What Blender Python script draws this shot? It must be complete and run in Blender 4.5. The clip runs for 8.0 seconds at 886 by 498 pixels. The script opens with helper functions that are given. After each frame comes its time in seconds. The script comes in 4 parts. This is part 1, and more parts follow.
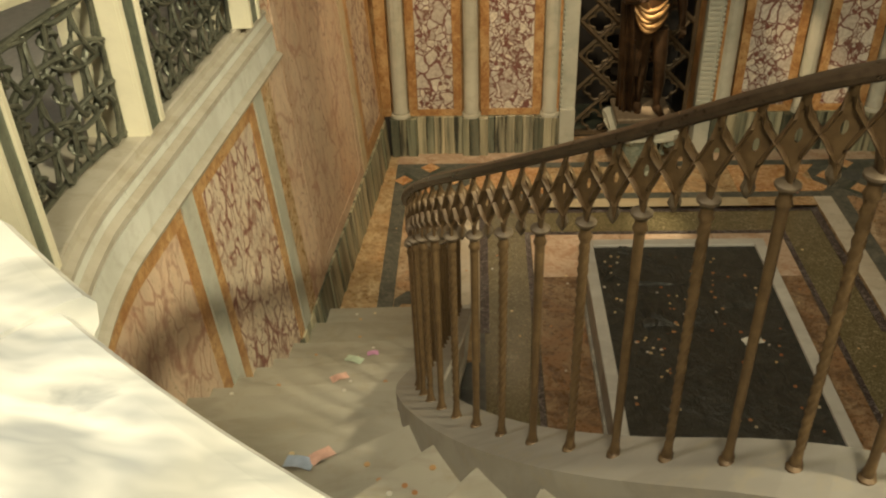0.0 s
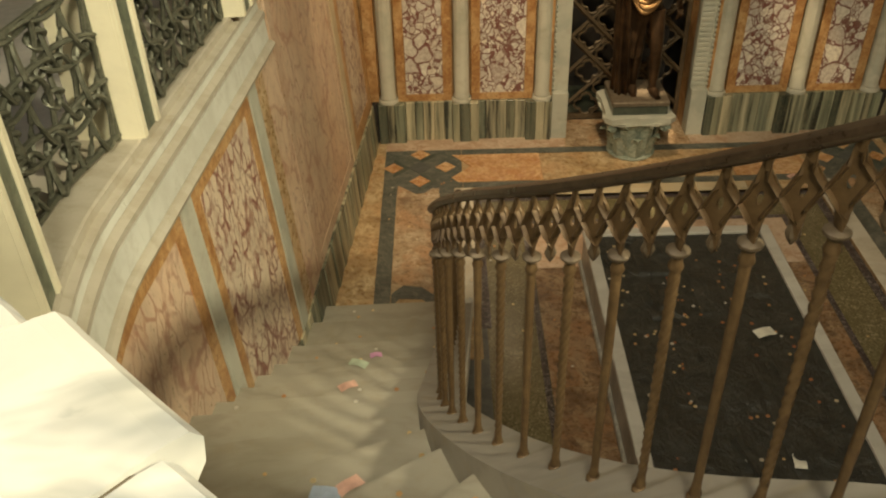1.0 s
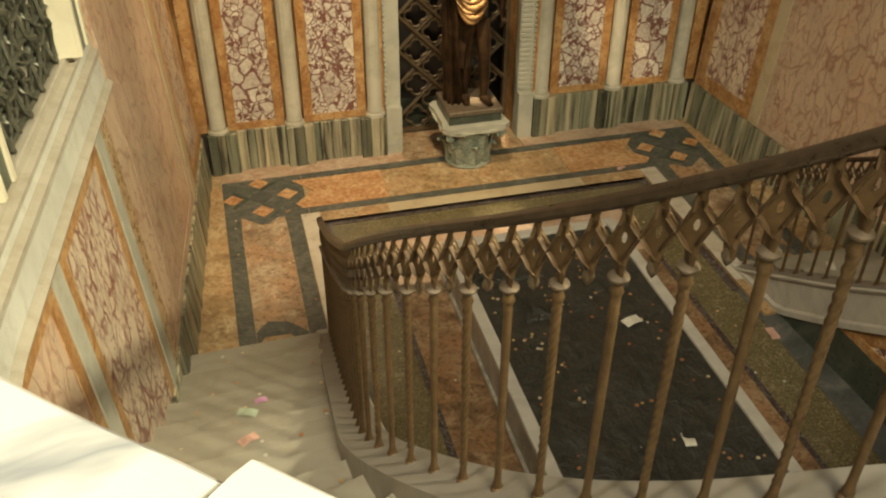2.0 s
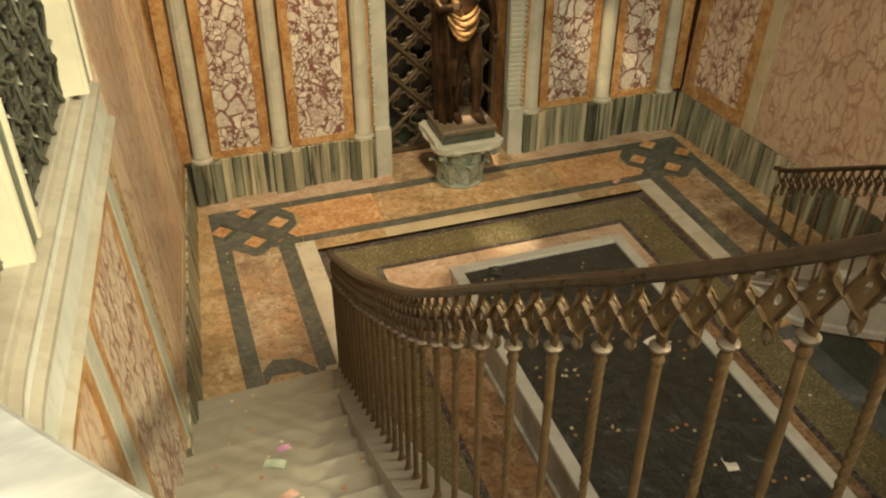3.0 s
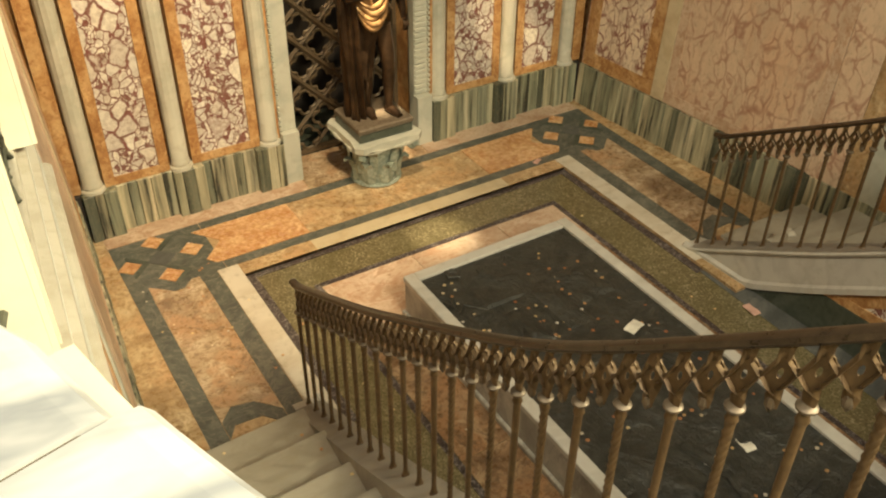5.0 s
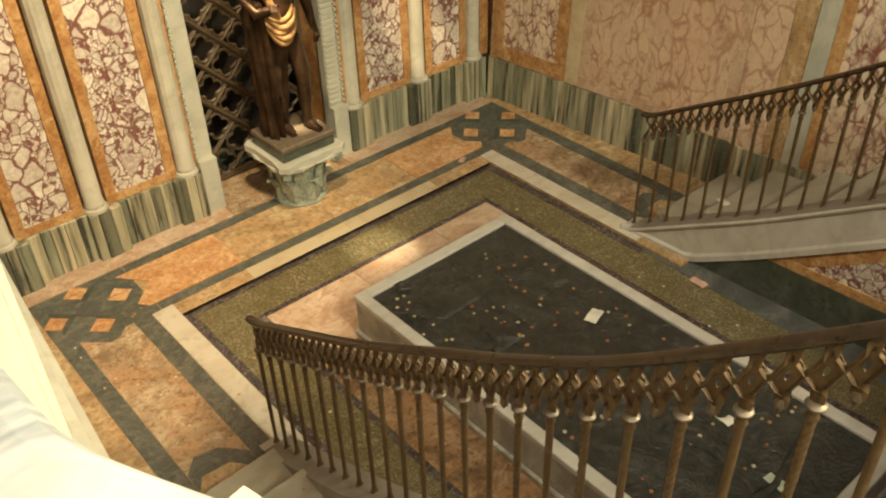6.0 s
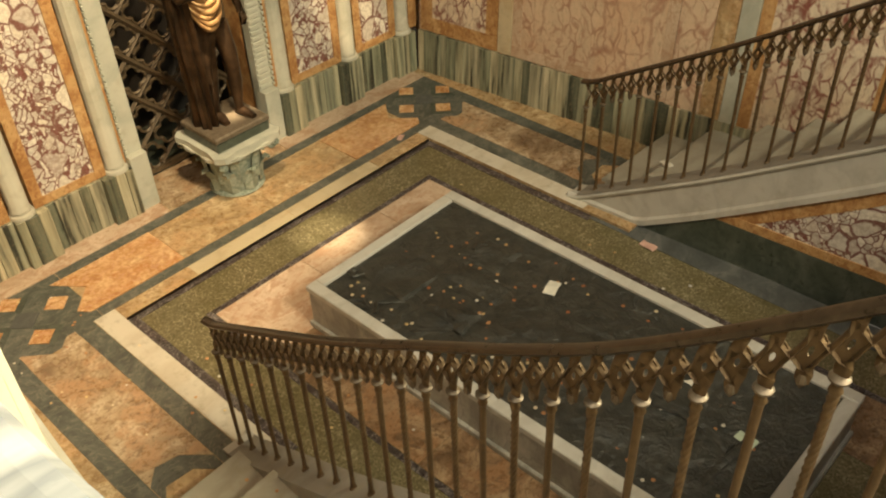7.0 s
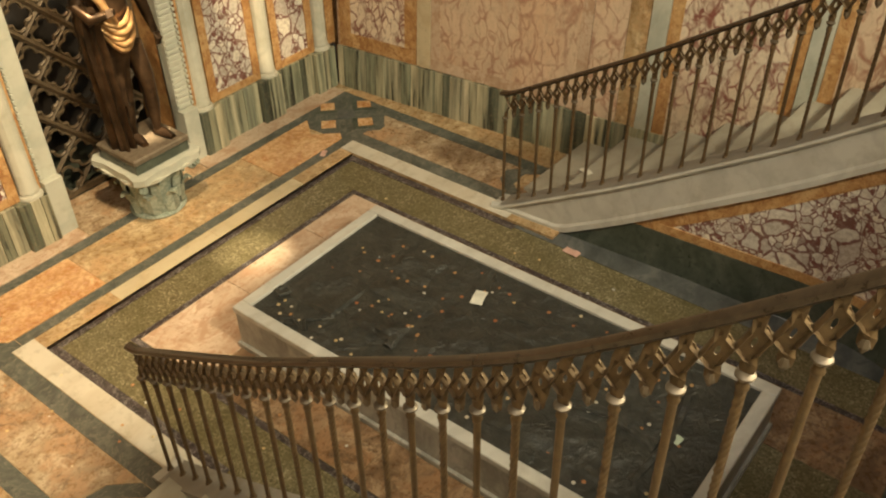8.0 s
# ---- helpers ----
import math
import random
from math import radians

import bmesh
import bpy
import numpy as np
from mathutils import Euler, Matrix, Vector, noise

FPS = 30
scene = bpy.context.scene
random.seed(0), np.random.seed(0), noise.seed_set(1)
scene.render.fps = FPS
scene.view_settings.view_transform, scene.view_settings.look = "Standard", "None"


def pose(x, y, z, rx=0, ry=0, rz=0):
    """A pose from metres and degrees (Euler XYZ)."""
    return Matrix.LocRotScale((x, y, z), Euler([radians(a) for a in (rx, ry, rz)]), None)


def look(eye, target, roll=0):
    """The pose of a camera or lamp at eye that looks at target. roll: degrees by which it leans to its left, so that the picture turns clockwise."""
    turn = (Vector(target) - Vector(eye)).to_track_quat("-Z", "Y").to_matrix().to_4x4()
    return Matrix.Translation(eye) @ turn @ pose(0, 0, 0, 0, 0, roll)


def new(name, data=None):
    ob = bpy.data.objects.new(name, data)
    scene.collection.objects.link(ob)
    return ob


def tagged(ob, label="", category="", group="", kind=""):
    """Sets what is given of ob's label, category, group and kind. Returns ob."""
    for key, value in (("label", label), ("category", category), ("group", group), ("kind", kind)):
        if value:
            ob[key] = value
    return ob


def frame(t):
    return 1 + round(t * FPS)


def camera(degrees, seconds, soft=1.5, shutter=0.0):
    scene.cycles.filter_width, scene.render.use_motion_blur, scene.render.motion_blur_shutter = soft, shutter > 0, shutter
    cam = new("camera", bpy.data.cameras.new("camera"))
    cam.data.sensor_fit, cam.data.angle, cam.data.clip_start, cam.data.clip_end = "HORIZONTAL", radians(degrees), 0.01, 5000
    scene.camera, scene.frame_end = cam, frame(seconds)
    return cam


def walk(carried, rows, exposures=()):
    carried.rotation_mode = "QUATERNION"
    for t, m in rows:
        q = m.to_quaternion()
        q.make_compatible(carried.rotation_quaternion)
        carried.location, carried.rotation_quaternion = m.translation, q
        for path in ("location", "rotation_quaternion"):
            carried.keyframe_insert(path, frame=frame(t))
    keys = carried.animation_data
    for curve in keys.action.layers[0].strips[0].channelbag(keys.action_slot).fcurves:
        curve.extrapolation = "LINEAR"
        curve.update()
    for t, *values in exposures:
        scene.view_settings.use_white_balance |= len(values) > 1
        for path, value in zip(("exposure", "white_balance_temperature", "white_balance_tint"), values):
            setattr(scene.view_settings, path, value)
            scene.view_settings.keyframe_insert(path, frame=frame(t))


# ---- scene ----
cam = camera(53.12, 8.0, soft=2.1)
ROWS = [
    (0.0, -1.566, 0.041, 4.427, 1.70, -34.61, 1.73),
    (0.5, -1.695, 0.203, 4.409, 2.44, -35.26, 2.89),
    (1.0, -1.797, 0.311, 4.396, -0.52, -36.18, 1.43),
    (1.5, -2.023, 0.373, 4.397, -10.63, -35.87, 0.10),
    (3.0, -2.543, 0.875, 4.345, -18.64, -34.84, -0.00),
    (3.5, -2.824, 1.062, 4.315, -26.36, -34.81, 1.39),
    (4.0, -2.955, 1.288, 4.289, -25.50, -34.15, 1.84),
    (4.5, -3.012, 1.532, 4.277, -24.98, -35.86, 3.05),
    (5.0, -3.126, 1.694, 4.261, -31.54, -36.37, -0.38),
    (6.5, -3.340, 2.199, 4.228, -44.51, -37.23, 2.28),
    (7.0, -3.347, 2.269, 4.220, -47.47, -38.60, 1.83),
    (7.5, -3.338, 2.269, 4.219, -49.17, -39.34, 1.67),
    (8.0, -3.345, 2.230, 4.253, -52.41, -37.98, 0.85),
]
EXPOSURES = [(0.0, -0.44), (1.0, -0.44), (1.5, -0.22), (3.0, 0.04), (4.0, 0.44), (5.0, 0.5), (6.5, 0.5), (7.5, 0.55), (8.0, 0.66)]
walk(cam, [(t, pose(x, y, z, 90 + pitch, roll, yaw)) for t, x, y, z, yaw, pitch, roll in ROWS], EXPOSURES)

# ---- light ----
world = bpy.data.worlds.new("church_air")
scene.world = world
world.use_nodes = True
world.node_tree.nodes["Background"].inputs[0].default_value = (1.0, 0.86, 0.66, 1)
world.node_tree.nodes["Background"].inputs[1].default_value = 0.07


def area_lamp(name, eye, target, size, watts, colour):
    data = bpy.data.lights.new(name, "AREA")
    data.shape, data.size, data.energy, data.color = "DISK", size, watts, colour
    ob = new(name, data)
    ob.matrix_basis = look(eye, target)
    return ob


def spot_lamp(name, eye, target, watts, colour, angle=70, soft=0.08, blend=0.5):
    data = bpy.data.lights.new(name, "SPOT")
    data.energy, data.color, data.spot_size, data.spot_blend, data.shadow_soft_size = watts, colour, radians(angle), blend, soft
    ob = new(name, data)
    ob.matrix_basis = look(eye, target)
    return ob


spot_lamp("nave_spot", (4.2, -1.2, 8.4), (-3.27, 2.42, 3.72), 5850, (1.0, 0.91, 0.63), 46, 0.4, 0.85)
crossing = area_lamp("crossing_light", (-1.3, -3.4, 9.3), (0.4, 7.0, 0.5), 2.0, 290, (1.0, 0.905, 0.655))
crossing.data.spread = radians(100)
aisle = area_lamp("aisle_light", (-5.0, 1.4, 9.2), (0.2, 3.2, 1.0), 1.2, 34, (1.0, 0.95, 0.84))
aisle.data.spread = radians(80)
spot_lamp("altar_spot", (-0.9, 5.9, 5.0), (-1.6, 8.2, 0.9), 560, (1.0, 0.76, 0.46), 64)
spot_lamp("statue_spot", (-0.6, 6.9, 4.8), (-0.07, 7.74, 1.66), 3600, (1.0, 0.78, 0.50), 6.5)
spot_lamp("column_spot", (-0.5, 6.4, 4.2), (1.62, 8.2, 0.95), 620, (1.0, 0.76, 0.46), 9)
# added lamp without a known fixture, for the bright pool on the pit floor
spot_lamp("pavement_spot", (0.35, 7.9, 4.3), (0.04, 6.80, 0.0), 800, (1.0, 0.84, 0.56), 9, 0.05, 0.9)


# ---- materials ----
class Nodes:
    """Short hand for building a node material."""

    def __init__(self, name, rough=0.4, metal=0.0, spec=0.5):
        self.mat = bpy.data.materials.new(name)
        self.mat.use_nodes = True
        self.tree = self.mat.node_tree
        self.shader = self.tree.nodes["Principled BSDF"]
        self.shader.inputs["Roughness"].default_value = rough
        self.shader.inputs["Metallic"].default_value = metal
        self.shader.inputs["Specular IOR Level"].default_value = spec
        self.where = self.tree.nodes.new("ShaderNodeTexCoord").outputs["Object"]

    def add(self, kind, **settings):
        node = self.tree.nodes.new(kind)
        for key, value in settings.items():
            node.inputs[key.replace("_", " ")].default_value = value
        return node

    def link(self, a, b):
        self.tree.links.new(a, b)

    def world_place(self):
        self.where = self.tree.nodes.new("ShaderNodeNewGeometry").outputs["Position"]
        return self

    def stretch(self, scale, turn=(0, 0, 0), warp=0.0, warp_scale=3.0):
        m = self.add("ShaderNodeMapping")
        m.inputs["Scale"].default_value = scale
        m.inputs["Rotation"].default_value = [radians(a) for a in turn]
        source = self.where
        if warp:
            n = self.add("ShaderNodeTexNoise", Scale=warp_scale, Detail=3.0)
            self.link(self.where, n.inputs["Vector"])
            mix = self.tree.nodes.new("ShaderNodeVectorMath")
            mix.operation = "MULTIPLY_ADD"
            mix.inputs[1].default_value = (warp,) * 3
            self.link(n.outputs["Color"], mix.inputs[0])
            self.link(self.where, mix.inputs[2])
            source = mix.outputs[0]
        self.link(source, m.inputs["Vector"])
        return m.outputs["Vector"]

    def offset_by_object(self, amount=7.0):
        """Shifts the pattern from piece to piece."""
        info = self.tree.nodes.new("ShaderNodeObjectInfo")
        mul = self.tree.nodes.new("ShaderNodeVectorMath")
        mul.operation = "MULTIPLY_ADD"
        mul.inputs[1].default_value = (amount, amount * 0.7, amount * 1.3)
        self.link(info.outputs["Random"], mul.inputs[0])
        self.link(self.where, mul.inputs[2])
        self.where = mul.outputs[0]
        return info.outputs["Random"]

    def noise(self, scale, detail=5.0, vector=None, rough=0.6, distort=0.0):
        n = self.add("ShaderNodeTexNoise", Scale=scale, Detail=detail, Roughness=rough, Distortion=distort)
        self.link(vector or self.where, n.inputs["Vector"])
        return n.outputs["Fac"]

    def ramp(self, fac, stops, mode="LINEAR"):
        r = self.tree.nodes.new("ShaderNodeValToRGB")
        r.color_ramp.interpolation = mode
        e = r.color_ramp.elements
        while len(e) < len(stops):
            e.new(0.5)
        for k, (at, colour) in zip(e, stops):
            k.position, k.color = at, (*colour, 1)
        self.link(fac, r.inputs["Fac"])
        return r.outputs["Color"]

    def mix(self, fac, a, b, kind="MIX"):
        m = self.tree.nodes.new("ShaderNodeMix")
        m.data_type, m.blend_type = "RGBA", kind
        for value, socket in ((fac, m.inputs[0]), (a, m.inputs[6]), (b, m.inputs[7])):
            if hasattr(value, "is_output"):
                self.link(value, socket)
            elif isinstance(value, tuple):
                socket.default_value = (*value, 1)
            else:
                socket.default_value = value
        return m.outputs[2]

    def colour(self, socket):
        self.link(socket, self.shader.inputs["Base Color"])
        return self

    def gloss(self, fac, low, high):
        r = self.add("ShaderNodeMapRange", To_Min=low, To_Max=high)
        self.link(fac, r.inputs["Value"])
        self.link(r.outputs["Result"], self.shader.inputs["Roughness"])
        return self

    def bump(self, fac, strength=0.2, distance=0.01):
        b = self.add("ShaderNodeBump", Strength=strength, Distance=distance)
        self.link(fac, b.inputs["Height"])
        self.link(b.outputs["Normal"], self.shader.inputs["Normal"])
        return self


def white_marble(name, base=(0.72, 0.69, 0.60), vein=(0.42, 0.42, 0.40), dirt=0.5, rough=0.35, veining=1.0):
    n = Nodes(name, rough).world_place()
    big = n.noise(1.3, 4, n.stretch((1, 1, 1), (20, 35, 10), 0.5, 1.2))
    veins = n.noise(1.7, 5, n.stretch((0.6, 1.9, 1), (15, 30, 40), 0.45, 1.4), 0.55)
    body = n.ramp(big, [(0.3, tuple(c * 0.86 for c in base)), (0.55, base), (0.8, tuple(min(1, c * 1.08) for c in base))])
    streak = n.ramp(veins, [(0.43, (0, 0, 0)), (0.495, (0.42 * veining,) * 3), (0.52, (0.30 * veining,) * 3), (0.58, (0, 0, 0))])
    col = n.mix(0.0, body, vein)
    n.link(streak, col.node.inputs[0])
    grime = n.noise(9, 6, None, 0.7)
    col = n.mix(n.ramp(grime, [(0.52, (0, 0, 0)), (0.80, (dirt, dirt, dirt))]), col, (0.30, 0.25, 0.16))
    if veining > 1:
        spots = n.noise(4.5, 5, n.stretch((1, 2.0, 1), (0, 0, 30), 0.3, 2.0), 0.6)
        col = n.mix(n.ramp(spots, [(0.26, (0.75, 0.75, 0.75)), (0.36, (0, 0, 0))]), col, vein)
        yellow = n.noise(1.1, 4, n.stretch((1, 1, 1), (40, 0, 10)), 0.6)
        col = n.mix(n.ramp(yellow, [(0.52, (0, 0, 0)), (0.72, (0.6, 0.6, 0.6))]), col, (0.62, 0.56, 0.38))
    n.colour(col).gloss(grime, rough - 0.1, rough + 0.25).bump(n.noise(35, 4), 0.05, 0.004)
    return n.mat


def mottled_marble(name, dark, mid, light, vein=None, scale=3.0, rough=0.25, turn=(10, 25, 40), stretch=(1, 1.8, 1), fine=22, patch=None):
    n = Nodes(name, rough)
    n.offset_by_object(5.0)
    place = n.stretch(stretch, turn, 0.6, scale * 0.6)
    body = n.ramp(n.noise(scale, 7, place, 0.62), [(0.30, dark), (0.5, mid), (0.70, light)])
    if vein:
        v = n.noise(scale * 1.4, 6, n.stretch((1, 2.2, 1), (40, 10, 25), 0.4, scale * 0.6), 0.55)
        body = n.mix(n.ramp(v, [(0.47, (0, 0, 0)), (0.495, (0.55, 0.55, 0.55)), (0.505, (0.55, 0.55, 0.55)), (0.53, (0, 0, 0))]), body, vein)
    if patch:
        big = n.noise(scale * 0.7, 6, n.stretch((1, 1.2, 1), (0, 0, 15), 0.5, scale * 0.5), 0.68)
        body = n.mix(n.ramp(big, [(0.50, (0, 0, 0)), (0.60, (0.8, 0.8, 0.8))]), body, patch)
        pale = n.noise(scale * 1.5, 6, n.stretch((1.6, 1, 1), (0, 0, 50), 0.4, scale * 0.5), 0.7)
        body = n.mix(n.ramp(pale, [(0.55, (0, 0, 0)), (0.66, (0.7, 0.7, 0.7))]), body, tuple(min(1, c * 1.12) for c in light))
        pores = n.noise(scale * 9, 4, n.stretch((1, 2.4, 1), (0, 0, 25)), 0.6)
        body = n.mix(n.ramp(pores, [(0.31, (0.9, 0.9, 0.9)), (0.41, (0, 0, 0))]), body, dark)
    speck = n.noise(fine, 5, None, 0.7)
    body = n.mix(n.ramp(speck, [(0.3, (0.45, 0.45, 0.45)), (0.5, (0, 0, 0))]), body, dark)
    blotch = n.noise(scale * 2.6, 6, n.stretch((1, 1.3, 1), (30, 5, 70), 0.3, scale), 0.7)
    body = n.mix(n.ramp(blotch, [(0.38, (0.85, 0.85, 0.85)), (0.46, (0, 0, 0)), (0.60, (0, 0, 0)), (0.68, (0.40, 0.40, 0.40))]), body, tuple(d * 1.15 for d in dark))
    n.colour(body).gloss(speck, rough - 0.08, rough + 0.22).bump(speck, 0.05, 0.004)
    return n.mat


def breccia(name, matrix, lights, scale=9.0, rough=0.22, edge=0.10, red=(0.20, 0.06, 0.05)):
    n = Nodes(name, rough)
    n.offset_by_object(9.0)
    place = n.stretch((1, 1, 0.8), (12, 20, 33), 0.10, 7.0)
    pieces = []
    for k, s in enumerate((scale, scale * 2.1, scale * 4.5)):
        v = n.add("ShaderNodeTexVoronoi", Scale=s, Randomness=1.0)
        n.link(place, v.inputs["Vector"])
        e = n.tree.nodes.new("ShaderNodeTexVoronoi")
        e.feature = "DISTANCE_TO_EDGE"
        e.inputs["Scale"].default_value = s
        n.link(place, e.inputs["Vector"])
        tint = n.ramp(n.tree.nodes.new("ShaderNodeSeparateColor").outputs[0], [(i / (len(lights) - 1), c) for i, c in enumerate(lights)])
        n.link(v.outputs["Color"], tint.node.inputs["Fac"].links[0].from_node.inputs[0])
        gap = n.ramp(e.outputs["Distance"], [(edge * 0.35, (0, 0, 0)), (edge * 0.75, (1, 1, 1))])
        keep = n.ramp(n.tree.nodes.new("ShaderNodeSeparateColor").outputs[1], [(0.54 - 0.09 * k, (0, 0, 0)), (0.56 - 0.09 * k, (1, 1, 1))])
        n.link(v.outputs["Color"], keep.node.inputs["Fac"].links[0].from_node.inputs[0])
        pieces.append((tint, n.mix(1.0, gap, keep, "MULTIPLY"), keep))
    ground = n.ramp(n.noise(14, 6, place, 0.7), [(0.3, red), (0.6, matrix), (0.8, tuple(min(1, c * 1.5) for c in matrix))])
    # each clast lies in a rim of the matrix, large ones over small ones
    col = ground
    for tint, inside, keep in reversed(pieces):
        col = n.mix(inside, n.mix(keep, col, ground), tint)
    veil = n.noise(30, 5, None, 0.7)
    col = n.mix(n.ramp(veil, [(0.35, (0.35, 0.35, 0.35)), (0.55, (0, 0, 0))]), col, matrix)
    n.colour(col).gloss(veil, rough - 0.05, rough + 0.15)
    return n.mat


def veined_marble(name, body, vein, scale=4.0, width=0.06, amount=0.8, tall=0.6, rough=0.24, flush=(0.58, 0.32, 0.17)):
    """Pale marble under a broken net of dark veins, drawn out upright."""
    n = Nodes(name, rough)
    n.offset_by_object(9.0)
    place = n.stretch((1, 1, tall), (4, 6, 20), 0.22, 3.5)
    col = n.ramp(n.noise(2.4, 6, place, 0.65), [(0.30, tuple(c * 0.80 for c in body)), (0.5, body), (0.70, tuple(min(1, c * 1.18) for c in body))])
    warm = n.noise(1.7, 5, n.stretch((1, 1, 0.5), (0, 10, 0), 0.6, 1.5), 0.6)
    col = n.mix(n.ramp(warm, [(0.50, (0, 0, 0)), (0.68, (0.55, 0.55, 0.55))]), col, flush)
    for k, (s, w, m) in enumerate(((scale, width, 0.50), (scale * 2.3, width * 1.2, 0.46))):
        e = n.tree.nodes.new("ShaderNodeTexVoronoi")
        e.feature = "DISTANCE_TO_EDGE"
        e.inputs["Scale"].default_value = s
        n.link(place, e.inputs["Vector"])
        line = n.ramp(e.outputs["Distance"], [(w * 0.25, (1, 1, 1)), (w, (0, 0, 0))])
        where = n.ramp(n.noise(s * 0.55, 5, n.stretch((1, 1, 0.7), (0, 0, 40 * k), 0.3, 2.0), 0.7), [(m - 0.06, (0, 0, 0)), (m + 0.10, (amount, amount, amount))])
        col = n.mix(n.mix(1.0, line, where, "MULTIPLY"), col, vein)
    f = n.noise(38, 5, place, 0.7)
    col = n.mix(n.ramp(f, [(0.33, (0.5, 0.5, 0.5)), (0.5, (0, 0, 0))]), col, tuple(c * 0.62 for c in body))
    n.colour(col).gloss(f, rough - 0.06, rough + 0.2)
    return n.mat


def bronze(name, base, worn, rough=0.38, metal=0.85, scale=30, relief=0.0):
    n = Nodes(name, rough, metal).world_place()
    w = n.noise(scale, 5, None, 0.65)
    b = n.noise(4, 4)
    col = n.ramp(w, [(0.35, base), (0.60, tuple((p + q) / 2 for p, q in zip(base, worn))), (0.78, worn)])
    col = n.mix(n.ramp(b, [(0.4, (0, 0, 0)), (0.7, (0.5, 0.5, 0.5))]), col, base)
    n.colour(col).gloss(w, rough - 0.1, rough + 0.2)
    if relief:
        n.bump(n.noise(9, 7, n.stretch((1, 0.6, 1), (0, 0, 35), 0.5, 4), 0.62), relief, 0.035)
    else:
        n.bump(w, 0.12, 0.003)
    return n.mat


def striped_stone(name):
    """Cipollino: upright green and grey bands, shifted from slab to slab."""
    n = Nodes(name, 0.28)
    r = n.offset_by_object(11.0)
    s = n.noise(6.0, 4, n.stretch((3.2, 3.2, 0.12), (0, 3, 0), 0.03, 4), 0.5)
    col = n.ramp(s, [(0.36, (0.040, 0.043, 0.036)), (0.42, (0.20, 0.20, 0.155)), (0.56, (0.38, 0.365, 0.285)), (0.70, (0.58, 0.54, 0.42))])
    tone = n.ramp(r, [(0.0, (0.15, 0.19, 0.16)), (0.18, (0.30, 0.34, 0.28)), (0.24, (1.0, 0.95, 0.80)), (0.5, (0.62, 0.68, 0.56)), (0.75, (1.2, 1.1, 0.88)), (1.0, (0.55, 0.64, 0.56))])
    col = n.mix(0.92, col, tone, "MULTIPLY")
    f = n.noise(40, 5)
    n.colour(n.mix(n.ramp(f, [(0.5, (0, 0, 0)), (0.8, (0.4, 0.4, 0.4))]), col, (0.34, 0.26, 0.15))).gloss(f, 0.2, 0.5)
    return n.mat


def mosaic_floor(name):
    n = Nodes(name, 0.2).world_place()
    v = n.add("ShaderNodeTexVoronoi", Scale=95.0)
    n.link(n.stretch((1, 1, 1), (0, 0, 20), 0.08, 8), v.inputs["Vector"])
    cell = n.ramp(n.tree.nodes.new("ShaderNodeSeparateColor").outputs[0], [(0.0, (0.095, 0.076, 0.036)), (0.45, (0.16, 0.130, 0.064)), (0.85, (0.22, 0.178, 0.096)), (1.0, (0.34, 0.28, 0.165))])
    n.link(v.outputs["Color"], cell.node.inputs["Fac"].links[0].from_node.inputs[0])
    big = n.noise(5, 6, None, 0.7)
    col = n.mix(n.ramp(big, [(0.35, (0.65, 0.65, 0.65)), (0.65, (0, 0, 0))]), cell, (0.10, 0.085, 0.035))
    n.colour(col).gloss(big, 0.08, 0.34).bump(big, 0.04, 0.006)
    return n.mat


def plain(name, colour, rough=0.6, spread=0.15, metal=0.0):
    n = Nodes(name, rough, metal)
    r = n.offset_by_object(3.0)
    f = n.noise(18, 4)
    n.colour(n.ramp(f, [(0.3, tuple(c * (1 - spread) for c in colour)), (0.7, tuple(min(1, c * (1 + spread)) for c in colour))])).bump(f, 0.05, 0.002)
    return n.mat


CAP = white_marble("pale_rail_marble", (0.68, 0.67, 0.62), (0.20, 0.22, 0.24), 0.12, 0.3, 1.9)
STEP = white_marble("worn_step_marble", (0.365, 0.33, 0.25), (0.22, 0.19, 0.135), 0.8, 0.4)
COPING = white_marble("grimy_coping_marble", (0.27, 0.245, 0.20), (0.17, 0.15, 0.12), 0.8, 0.45)
MOULD = white_marble("aged_moulding_marble", (0.45, 0.41, 0.32), (0.30, 0.25, 0.17), 0.8, 0.42)
BAND = white_marble("pale_band_marble", (0.63, 0.63, 0.54), (0.46, 0.45, 0.36), 0.45, 0.33)
STRINGER = white_marble("stringer_marble", (0.53, 0.50, 0.42), (0.36, 0.33, 0.27), 0.5, 0.38)
FLOORWHITE = white_marble("trodden_white_marble", (0.60, 0.54, 0.42), (0.42, 0.34, 0.22), 0.9, 0.33)
WARM = white_marble("warm_strip_marble", (0.56, 0.46, 0.29), (0.40, 0.28, 0.14), 0.6, 0.3)
CREAM = white_marble("cream_pier_marble", (0.78, 0.72, 0.52), (0.6, 0.55, 0.4), 0.15, 0.4)
GREYVEIN = mottled_marble("grey_veined_marble", (0.20, 0.19, 0.155), (0.35, 0.33, 0.27), (0.50, 0.47, 0.39), (0.20, 0.19, 0.16), 2.0, 0.3, (0, 0, 60), (0.6, 3.0, 2.0))
ORANGE = mottled_marble("orange_siena_marble", (0.40, 0.18, 0.06), (0.56, 0.32, 0.14), (0.68, 0.46, 0.24), (0.36, 0.14, 0.06), 3.2, 0.2, patch=(0.66, 0.40, 0.20))
AMBER = mottled_marble("amber_marble", (0.27, 0.12, 0.04), (0.47, 0.255, 0.095), (0.60, 0.39, 0.18), (0.26, 0.10, 0.03), 4.5, 0.25, patch=(0.54, 0.34, 0.15))
